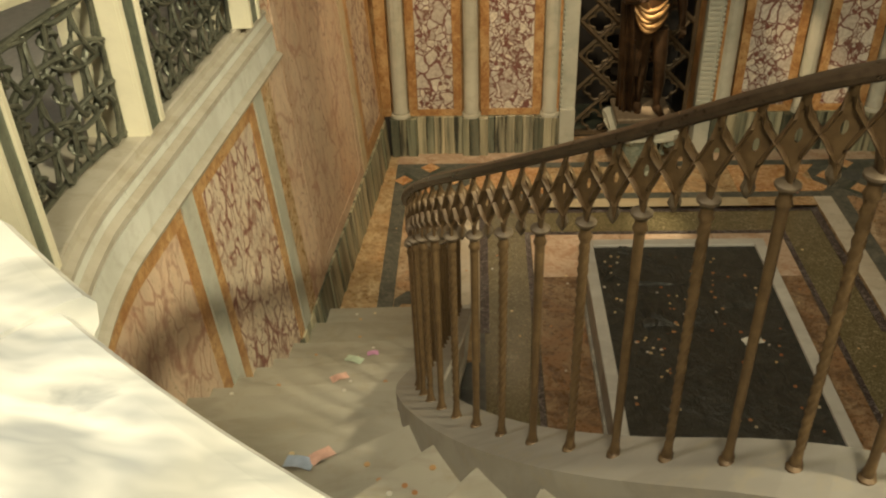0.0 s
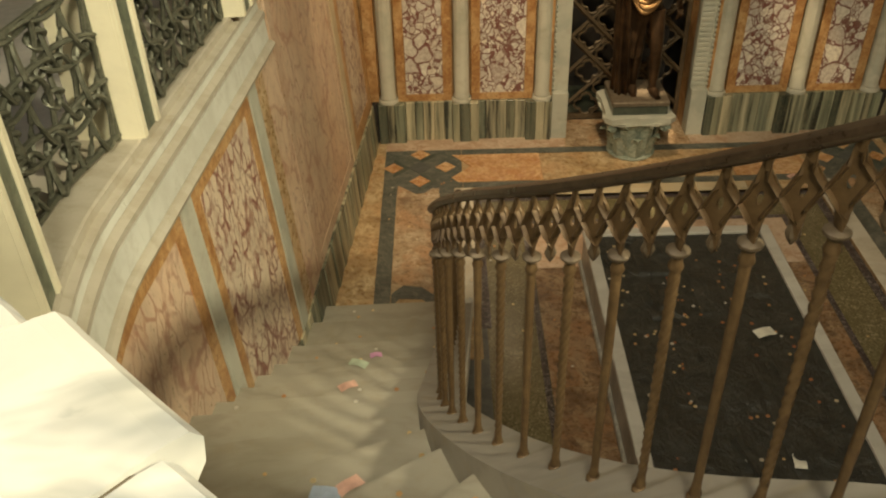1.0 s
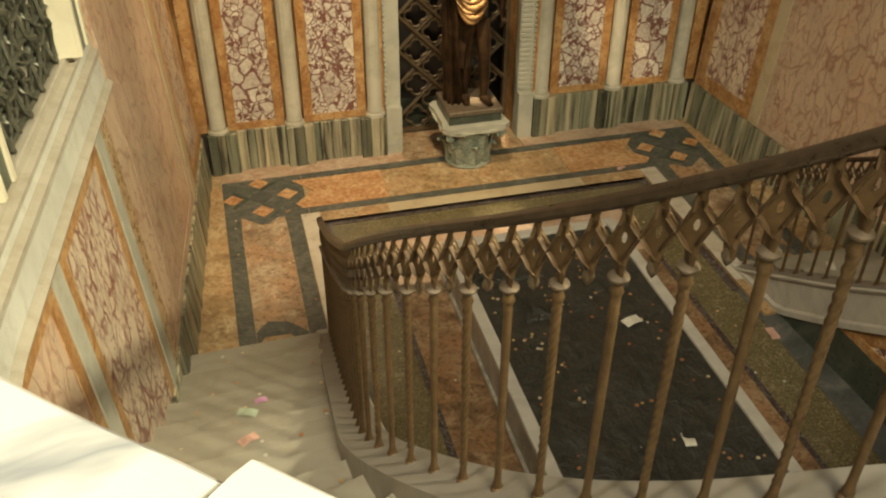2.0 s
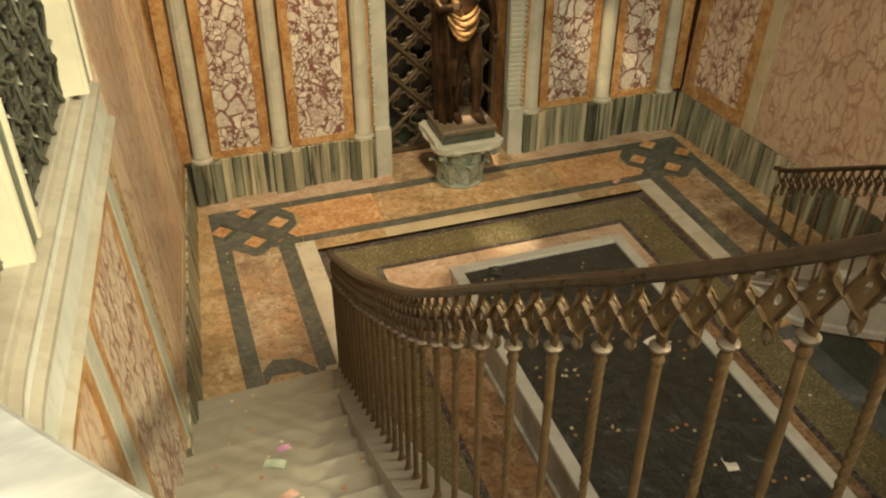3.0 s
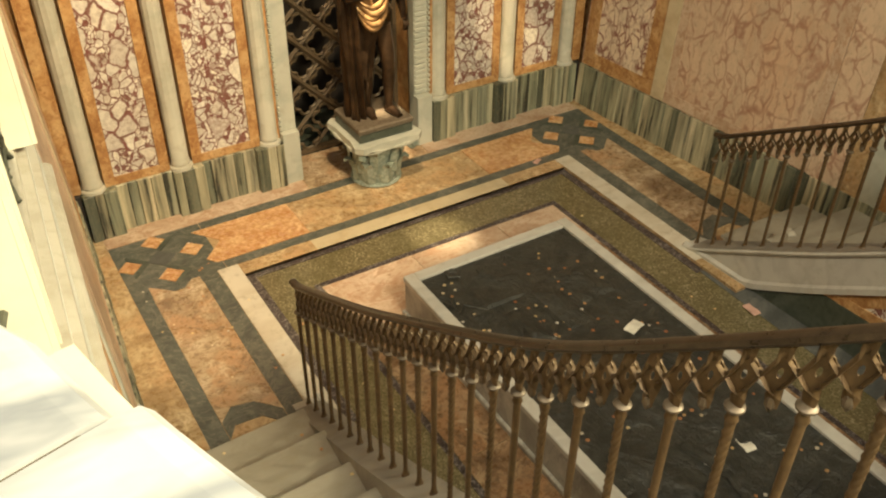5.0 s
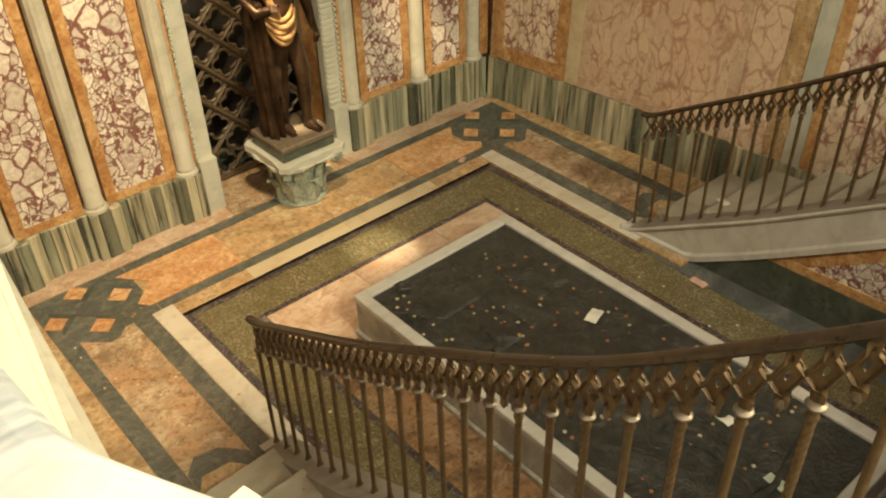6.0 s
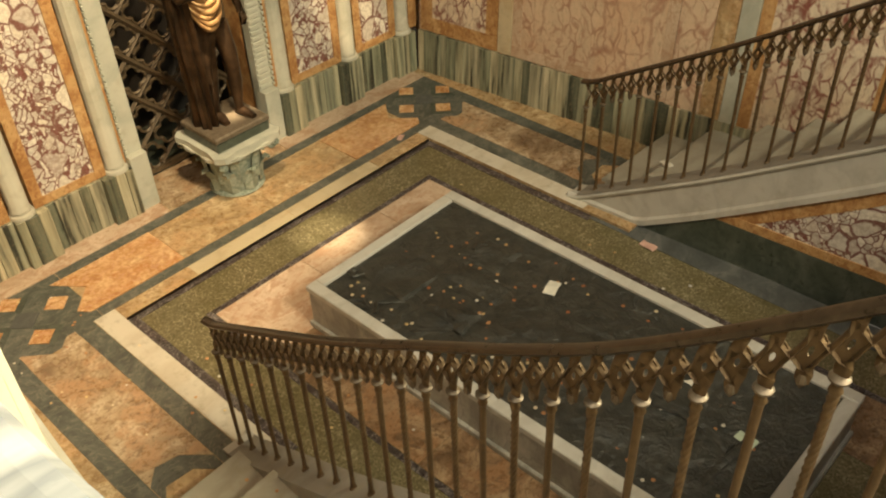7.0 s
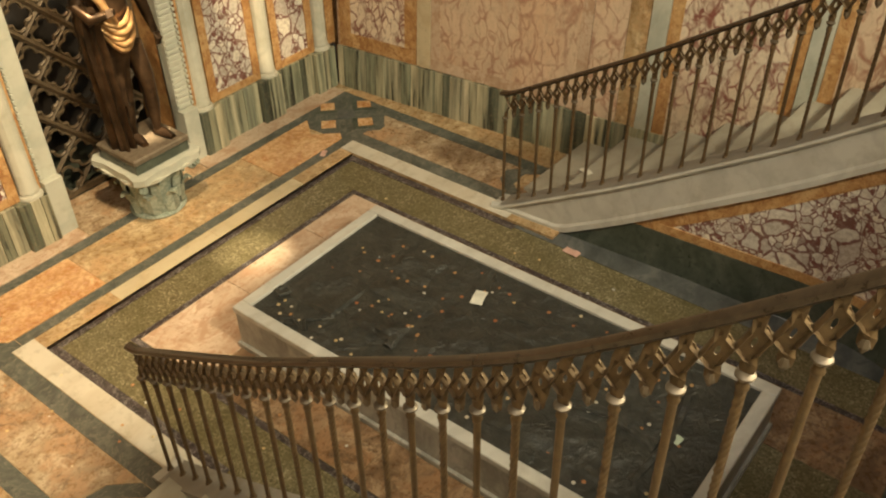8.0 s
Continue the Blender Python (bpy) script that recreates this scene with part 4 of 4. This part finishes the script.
def statue_mesh():
    bm = bmesh.new()
    def ring(cx, cy, z, rx, ry, folds=0.0, n=40, phase=0.0, depth=0.0):
        out = []
        for k in range(n):
            t = 2 * math.pi * k / n
            g = 1 + folds * math.sin(9 * t + phase) * 0.5 + depth * math.sin(5 * t + phase * 1.7)
            out.append((cx + rx * g * math.cos(t), cy + ry * g * math.sin(t), z))
        return out
    # cloak hanging from the bent arm to the ground
    loft(bm, [ring(x, y, z, rx, ry, 0.34, 44, z * 1.6, 0.12) for x, y, z, rx, ry in
              ((-0.150, 0.030, 0.0, 0.078, 0.110), (-0.155, 0.030, 0.25, 0.074, 0.106), (-0.165, 0.025, 0.55, 0.078, 0.105), (-0.180, 0.010, 0.85, 0.082, 0.110), (-0.200, -0.02, 1.05, 0.075, 0.110), (-0.205, -0.04, 1.16, 0.050, 0.080))])
    # cloth round the hips, open over the bare forward leg
    loft(bm, [ring(x, 0.015, z, rx, ry, f, 44, z * 7, f * 0.4) for x, z, rx, ry, f in
              ((-0.085, 0.36, 0.080, 0.085, 0.30), (-0.075, 0.50, 0.088, 0.095, 0.26), (-0.055, 0.66, 0.100, 0.108, 0.20), (-0.020, 0.80, 0.138, 0.116, 0.12), (0.0, 0.95, 0.158, 0.118, 0.06))])
    # torso, chest and shoulders
    loft(bm, [ring(0.0, 0.01, z, rx, ry, f, 40, z * 4) for z, rx, ry, f in
              ((0.90, 0.155, 0.115, 0.06), (1.05, 0.142, 0.104, 0.03), (1.18, 0.160, 0.112, 0.02), (1.32, 0.192, 0.118, 0.02), (1.40, 0.186, 0.104, 0.0), (1.45, 0.10, 0.08, 0.0))])
    # legs and feet
    tube(bm, [(0.085, -0.03, 0.80), (0.105, -0.085, 0.56), (0.110, -0.098, 0.46), (0.122, -0.070, 0.30), (0.128, -0.050, 0.10), (0.130, -0.055, 0.035)], [0.085, 0.068, 0.055, 0.058, 0.036, 0.036], 12)
    tube(bm, [(0.130, -0.02, 0.030), (0.142, -0.11, 0.030), (0.155, -0.20, 0.016)], [0.036, 0.040, 0.024], 10, False, 1.15)
    tube(bm, [(-0.045, 0.0, 0.80), (-0.040, -0.01, 0.52), (-0.040, 0.02, 0.30), (-0.042, 0.035, 0.10), (-0.042, 0.03, 0.035)], [0.082, 0.062, 0.058, 0.038, 0.036], 12)
    tube(bm, [(-0.042, 0.06, 0.030), (-0.050, -0.04, 0.030), (-0.058, -0.13, 0.016)], [0.036, 0.040, 0.024], 10, False, 1.15)
    # folds slung across the hips and up to the bent arm, in the brightened gold
    before = len(bm.faces)
    for q in range(5):
        top = (1.10, 1.07, 1.10, 1.12, 1.13)[q]
        low = (0.825, 0.868, 0.915, 0.955, 1.01)[q]
        lean = (0.0, 0.012, -0.010, 0.015, 0.0)[q]
        line, radii = [], []
        for k in range(15):
            u = -1 + 2 * k / 14
            end = top if u < 0 else 0.93 + 0.035 * q
            line.append((-0.045 + lean + (0.150 if u < 0 else 0.165) * u, -0.158 + 0.10 * u * u, low + (end - low) * abs(u) ** 1.9))
            radii.append((0.032 if q % 2 else 0.024) * (1 - 0.62 * u * u))
        tube(bm, line, radii, 10)
    tube(bm, [(-0.05, -0.13, 0.98), (-0.10, -0.14, 1.10), (-0.13, -0.10, 1.26), (-0.12, 0.0, 1.40)], [0.035, 0.040, 0.045, 0.04], 10)
    for face in list(bm.faces)[before:]:
        face.material_index = 1
    # arms
    tube(bm, [(0.185, 0.0, 1.36), (0.245, -0.01, 1.16), (0.265, -0.05, 0.98), (0.270, -0.10, 0.84)], [0.060, 0.050, 0.040, 0.028], 10)
    tube(bm, [(-0.185, 0.0, 1.36), (-0.265, -0.03, 1.20), (-0.235, -0.12, 1.10), (-0.140, -0.185, 1.13)], [0.060, 0.054, 0.044, 0.032], 10)
    for f in range(4):
        tube(bm, [(0.262 + 0.011 * f, -0.102, 0.835), (0.258 + 0.013 * f, -0.120, 0.785), (0.246 + 0.012 * f, -0.118, 0.742)], [0.012, 0.011, 0.007], 6)
        tube(bm, [(-0.140, -0.185, 1.115 + 0.014 * f), (-0.100, -0.205, 1.120 + 0.014 * f), (-0.075, -0.190, 1.115 + 0.012 * f)], [0.011, 0.010, 0.007], 6)
    # neck and head, kept plain
    tube(bm, [(0.0, 0.0, 1.42), (0.0, -0.005, 1.50)], [0.06, 0.055], 10)
    loft(bm, [ring(0.0, -0.01, 1.50 + 0.26 * k / 8, 0.098 * math.sin(math.pi * (k + 0.7) / 9.4), 0.112 * math.sin(math.pi * (k + 0.7) / 9.4), 0, 20) for k in range(9)])
    return bm


st = part("statue", statue_mesh(), STATUE, None, "", True)
st.data.materials.append(GOLD_LIT)
st.location = (PX, PY, 0.635)
tagged(st, "dark bronze statue of a draped standing figure on the capital", "statue")

# ---- bronze gate in the niche ----
gate = thing("bronze_gate", "brown bronze lattice gate with pierced quatrefoils closing the niche", "gate", place=(0, BACK + 0.42, 0))
part("gate_frame", boxed(-0.595, -0.555, -0.02, 0.02, 0.0, 2.9), GATE, gate)
part("gate_frame", boxed(0.555, 0.595, -0.02, 0.02, 0.0, 2.9), GATE, gate)
part("gate_frame", boxed(-0.554, 0.554, -0.02, 0.02, 0.02, 0.07), GATE, gate)
P = 0.36
for k in range(-5, 12):
    for sign in (-1, 1):
        z_mid = k * P
        pts = [(x, 0.0, z_mid + sign * x) for x in (-0.56, 0.56)]
        lo, hi = (pts[0], pts[1])
        clip = []
        for x, y, z in (lo, hi):
            if z < 0.07:
                x += sign * (0.07 - z) if x < 0 and sign > 0 else (-(0.07 - z) if x > 0 and sign < 0 else 0)
                if (x > 0 and sign > 0) or (x < 0 and sign < 0):
                    clip = None
                    break
                z = 0.07
            clip.append((x, 0.012 * sign, z))
        if clip and abs(clip[0][0] - clip[1][0]) > 0.05 and max(c[2] for c in clip) < 2.95:
            part("bar", tube(bmesh.new(), clip, 0.024, 4), GATE, gate)
foil = bmesh.new()
for q in range(4):
    a = q * math.pi / 2
    arc = [a + math.radians(-97 + 194 * i / 8) for i in range(9)]
    tube(foil, [(0.062 * math.cos(a) + 0.056 * math.cos(t), 0.0, 0.062 * math.sin(a) + 0.056 * math.sin(t)) for t in arc], 0.015, 5)
foil_ob = part("quatrefoil", foil, GATE, None, "", True)
foil_mesh = foil_ob.data
bpy.data.objects.remove(foil_ob)
for i in range(-2, 3):
    for k in range(0, 11):
        x, z = i * P, k * P + P / 2
        for ox, oz in ((0, 0), (P / 2, P / 2)):
            if abs(x + ox) < 0.5 and 0.15 < z + oz < 2.8:
                share("quatrefoil", foil_mesh, gate, Matrix.Translation((x + ox, 0.0, z + oz)))

# ---- balustrade of the church floor above ----
U_OPEN = STRAIGHT + R_WALL * radians(72)
PIERS = (3.06, 4.42, 5.915, 7.38)
PIER_W = 0.13
balustrade = thing("balustrade", "cream marble balustrade with bronze grilles and a wide white handrail", "balustrade")


CAP_TOP = ((2.7, 3.46), (4.4, 3.48), (5.2, 3.58), (6.0, 3.69), (7.35, 3.80), (9.0, 3.83))
EDGE = ((2.7, 0.12), (4.25, 0.14), (4.55, 0.21), (4.9, 0.27), (5.4, 0.29), (5.6, 0.24), (5.78, 0.235), (6.05, 0.24), (6.7, 0.165), (7.2, 0.11), (9.0, 0.11))
PIER_EDGE = ((3.06, 0.10), (4.42, 0.17), (5.915, 0.205), (7.38, 0.075))


def table(rows):
    return lambda u: float(np.interp(u, [r[0] for r in rows], [r[1] for r in rows]))


cap_z, rail_edge, pier_edge = table(CAP_TOP), table(EDGE), table(PIER_EDGE)


def sheet_at(edge):
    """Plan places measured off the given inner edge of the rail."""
    return lambda u, off=0.0, side=-1: wall_at(u, edge(u) + off, side)


def cap_profile(width):
    low = lambda d: (lambda u: cap_z(u) - d)
    return [(0.055, low(0.115)), (0.045, low(0.085)), (0.020, low(0.070)), (0.004, low(0.050)), (0.0, low(0.020)), (0.012, low(0.004)), (0.035, low(0.0)),
            (width - 0.03, low(0.0)), (width, low(0.02)), (width, low(0.07)), (width - 0.05, low(0.115))]


def upright(edge, u0, u1, o0, o1, z0, drop, material, name, parent, drop0=None):
    top = lambda u: cap_z(u) - drop
    low = z0 if drop0 is None else (lambda u: cap_z(u) - drop0)
    bm = sweep(bmesh.new(), sheet_at(edge), [u0, (u0 + u1) / 2, u1], [(o0, low), (o0, top), (o1, top), (o1, low)], -1)
    return part(name, bm, material, parent)


last = U_TALL + 0.01
for k, u in enumerate(PIERS + (U_OPEN + PIER_W,)):
    if u - PIER_W - last > 0.05:
        us = steps_between(last, u - PIER_W - 0.009, 0.06)
        part("handrail", sweep(bmesh.new(), sheet_at(rail_edge), us, cap_profile(0.42), -1), CAP, balustrade, "wide white grey-veined marble handrail")
        part("under_rail", sweep(bmesh.new(), sheet_at(rail_edge), us, [(0.085, lambda q: cap_z(q) - 0.20), (0.07, lambda q: cap_z(q) - 0.17), (0.07, lambda q: cap_z(q) - 0.118), (0.34, lambda q: cap_z(q) - 0.118), (0.34, lambda q: cap_z(q) - 0.20)], -1), CREAM, balustrade)
    if k < len(PIERS):
        e0 = pier_edge(u)
        edge = lambda q, e0=e0: e0
        part("pier_cap", sweep(bmesh.new(), sheet_at(edge), steps_between(u - PIER_W, u + PIER_W, 0.05), cap_profile(0.55), -1), CAP, balustrade, "white marble block over a pier")
        drop = lambda d: (lambda q: cap_z(q) - d)
        for j in (u - PIER_W - 0.009, u + PIER_W):
            inset = max(e0, rail_edge(j + (0.012 if j > u else -0.004)))
            part("joint", sweep(bmesh.new(), sheet_at(lambda q, i=inset: i), [j + 0.0005, j + 0.0085], [(0.06, drop(0.10)), (0.010, drop(0.05)), (0.010, drop(0.02)), (0.04, drop(0.006)), (0.36, drop(0.006)), (0.36, drop(0.10))], -1), GROUT, balustrade)
        if k == 2:  # this pier stands aside of its block
            u, edge = u - 0.32, (lambda q, e0=e0: e0 - 0.03)
        pier = upright(edge, u - 0.095, u + 0.095, 0.030, 0.30, 2.582, 0.118, CREAM, "pier", balustrade)
        upright(edge, u - 0.10, u + 0.10, 0.004, 0.0294, 0, 0.120, CREAM, "pier_moulding", pier, 0.20)
        upright(edge, u - 0.094, u - 0.060, 0.012, 0.0292, 2.583, 0.203, CREAM, "pier_strip", pier)
        upright(edge, u + 0.060, u + 0.094, 0.012, 0.0292, 2.583, 0.203, CREAM, "pier_strip", pier)
        upright(edge, u - 0.059, u + 0.059, 0.024, 0.0296, 2.583, 0.203, INSET, "pier_inset", pier)
    last = PIERS[k] + PIER_W + 0.009 if k < len(PIERS) else u

# bronze grilles of interlaced loops between the piers
spans = list(zip(PIERS, PIERS[1:])) + [(PIERS[-1], U_OPEN + 0.1)]
for a, b in spans:
    grille = thing("bronze_grille", "dark green bronze grille of interlaced scrolling loops", "grille", "balustrade grilles")
    u0, u1, z0, z1 = a + 0.10, b - 0.10, 2.59, min(cap_z(a), cap_z(b)) - 0.20

    def at(u, z, o=0.30):
        x, y = wall_at(u, o - 0.04 + 0.7 * (rail_edge(u) - 0.16), -1)
        return (x, y, z)

    for p, q in (((u0, z0 + 0.02), (u1, z0 + 0.02)), ((u0, z1 - 0.02), (u1, z1 - 0.02)), ((u0 + 0.012, z0), (u0 + 0.012, z1)), ((u1 - 0.012, z0), (u1 - 0.012, z1))):
        part("frame_bar", tube(bmesh.new(), [at(p[0] + (q[0] - p[0]) * f / 8, p[1] + (q[1] - p[1]) * f / 8) for f in range(9)], 0.014, 6), GRILLE, grille)
    cols, rows = 4, 3
    du, dz = (u1 - u0) / cols, (z1 - z0) / rows

    def oval(cu, cz, major, minor, lean, o, r):
        """A closed loop of bronze that weaves in and out of the grille's plane."""
        pts = []
        for k in range(20):
            t = 2 * math.pi * k / 20
            p, q = major * math.cos(t), minor * math.sin(t)
            uu, zz = cu + p * math.cos(lean) - q * math.sin(lean), cz + p * math.sin(lean) + q * math.cos(lean)
            pts.append(at(min(max(uu, u0 + 0.012), u1 - 0.012), min(max(zz, z0 + 0.02), z1 - 0.02), o + 0.012 * math.sin(2 * t)))
        part("loop", tube(bmesh.new(), pts, r, 6, True, 1.5), GRILLE, grille, "", True)

    for i in range(cols):
        for j in range(rows):
            cu, cz = u0 + du * (i + 0.5), z0 + dz * (j + 0.5)
            tip = 0.14 if (i + j) % 2 else -0.14
            oval(cu - 0.20 * du, cz, 0.19 * du, 0.60 * dz, tip, 0.290, 0.0105)
            oval(cu + 0.20 * du, cz, 0.19 * du, 0.60 * dz, -tip, 0.306, 0.0105)
            oval(cu, cz + 0.5 * dz, 0.58 * du, 0.20 * dz, tip, 0.298, 0.0105)
            oval(cu + 0.5 * du, cz, 0.13 * du, 0.15 * dz, 0.0, 0.300, 0.010)

# ---- the church round about ----
ground = []
for k in range(41):
    a = math.radians(-10 + 5 * k)
    ground.append((-(R_WALL + 0.48) * math.cos(a), CY - (R_WALL + 0.48) * math.sin(a)))
outer = [(14, 9.2), (14, -9), (-14, -9), (-14, 9.2)]
bm = bmesh.new()
ring = [(-2.99, 9.2)] + [(-2.99, 8.2)] + [p for p in ground if p[1] < 3.6] + [(2.99, 8.2), (2.99, 9.2)]
prism(bm, ring + outer, 2.1, 2.42)
church = tagged(part("floor_church", bm, PLASTER), "grey stone church floor round the sunken stair", "floor", kind="structure")
for name, a in (("wall_church_south", (-14, 14, -9.3, -9)), ("wall_church_north", (-14, 14, 9.2, 9.5)), ("wall_church_west", (-14.3, -14, -9, 9.2)), ("wall_church_east", (14, 14.3, -9, 9.2))):
    tagged(part(name, boxed(*a, 2.0, 13), PLASTER), "plain grey church wall", "wall", kind="structure")
tagged(part("ceiling", boxed(-14.3, 14.3, -9.3, 9.5, 13, 13.2), PLASTER), "plain church ceiling", "ceiling", kind="structure")

# ---- coins and notes ----
coin_ob = part("coin", lathe(bmesh.new(), [(0.0105, 0.0), (0.0115, 0.0004), (0.0115, 0.0018), (0.0105, 0.0022)], 10), COIN)
coin_mesh = coin_ob.data
bpy.data.objects.remove(coin_ob)


def coin(x, y, z, label, r):
    ob = new("coin", coin_mesh)
    ob.matrix_basis = Matrix.Translation((x, y, z + 0.0006)) @ Matrix.Diagonal((r, r, 1, 1))
    tagged(ob, label, "coin", "scattered coins")


for k in range(190):
    if k % 5 < 3:
        x, y = rng.uniform(-0.60, 0.60), rng.uniform(3.0, 5.95)
    else:
        x, y = rng.gauss(-0.22, 0.16), rng.gauss(4.75, 0.45)
    if abs(x) < 0.62 and 3.02 < y < 5.96:
        coin(x, y, SZ, "small dull copper coin lying on the bronze slab", rng.uniform(0.85, 1.2))
for k in range(85):
    n = rng.randint(1, 14)
    s = step_s(n) + rng.uniform(0.03, 0.25)
    inner, u = across(s, -1)
    ox, oy = wall_at(u, 0.0, -1)
    f = rng.uniform(0.04, 0.96)
    x, y = inner[0] + (ox - inner[0]) * f, inner[1] + (oy - inner[1]) * f
    if s < step_s(n + 1) - 0.04:
        coin(x, y, RISE * n, "small dull copper coin lying on a marble step", rng.uniform(0.8, 1.15))
for k in range(22):
    x, y = rng.choice((rng.uniform(-1.5, -0.8), rng.uniform(0.8, 1.5))), rng.uniform(3.2, 6.6)
    coin(x, y, PIT_Z + 0.0045, "small dull copper coin lying on the pit floor", rng.uniform(0.8, 1.1))
for k in range(22):
    x, y = rng.uniform(-2.35, -1.6), rng.uniform(5.7, 7.9)
    coin(x, y, 0.004, "small dull copper coin lying on the inlaid walkway", rng.uniform(0.6, 1.0))


def note(x, y, z, turn, tint, label, size=(0.125, 0.066)):
    bm = bmesh.new()
    n = 7
    rows = []
    for i in range(n):
        f = i / (n - 1) - 0.5
        lift = 0.004 + 0.012 * (math.cos(f * 5.5 + turn) * 0.5 + 0.5)
        rows.append([(f * size[0], -size[1] / 2, lift + 0.0012), (f * size[0], size[1] / 2, lift * 0.7 + 0.0012), (f * size[0], size[1] / 2, lift * 0.7), (f * size[0], -size[1] / 2, lift)])
    loft(bm, rows)
    ob = part("banknote", bm, tint)
    ob.matrix_basis = pose(x, y, z, 0, 0, turn * 57)
    tagged(ob, label, "banknote", "dropped banknotes")


PAPER = plain("pale_paper", (0.66, 0.62, 0.50), 0.8, 0.12)
PAPER_PINK = plain("pink_paper", (0.60, 0.30, 0.46), 0.8, 0.15)
PAPER_GREEN = plain("green_paper", (0.42, 0.48, 0.34), 0.8, 0.15)
PAPER_RED = plain("red_paper", (0.60, 0.36, 0.27), 0.8, 0.2)
PAPER_BLUE = plain("blue_paper", (0.36, 0.42, 0.50), 0.8, 0.15)
note(0.335, 4.83, SZ + 0.002, 0.3, PAPER, "crumpled pale banknote lying on the bronze slab", (0.14, 0.085))
note(0.20, 3.71, SZ + 0.002, 1.4, PAPER, "white folded banknote lying on the bronze slab", (0.11, 0.07))
note(1.516, 4.79, PIT_Z + 0.005, 1.45, PAPER_RED, "reddish banknote lying on the speckled pit floor", (0.135, 0.065))
note(0.011, 3.26, SZ + 0.002, 1.45, PAPER_GREEN, "pale green banknote lying on the bronze slab", (0.12, 0.065))
note(1.40, 7.326, 0.003, 0.5, PAPER_RED, "small reddish banknote lying on the walkway", (0.10, 0.05))
note(2.065, 5.02, RISE * 2 + 0.002, 1.1, PAPER, "pale banknote lying on a marble step", (0.11, 0.06))
note(-2.363, 4.225, RISE * 4 + 0.003, -0.4, PAPER_GREEN, "pale green banknote lying on a marble step", (0.115, 0.06))
note(-2.283, 4.48, RISE * 3 + 0.002, 0.2, PAPER_PINK, "bright pink banknote lying on a marble step", (0.075, 0.045))
note(-2.356, 3.69, RISE * 6 + 0.003, 0.5, PAPER_RED, "reddish banknote lying on a marble step", (0.10, 0.055))
note(-2.17, 2.335, RISE * 11 + 0.002, 0.7, PAPER_RED, "crumpled reddish banknote lying on an upper step", (0.10, 0.055))
note(-2.25, 2.30, RISE * 11 + 0.002, -0.2, PAPER_BLUE, "bluish banknote lying on an upper step", (0.11, 0.06))
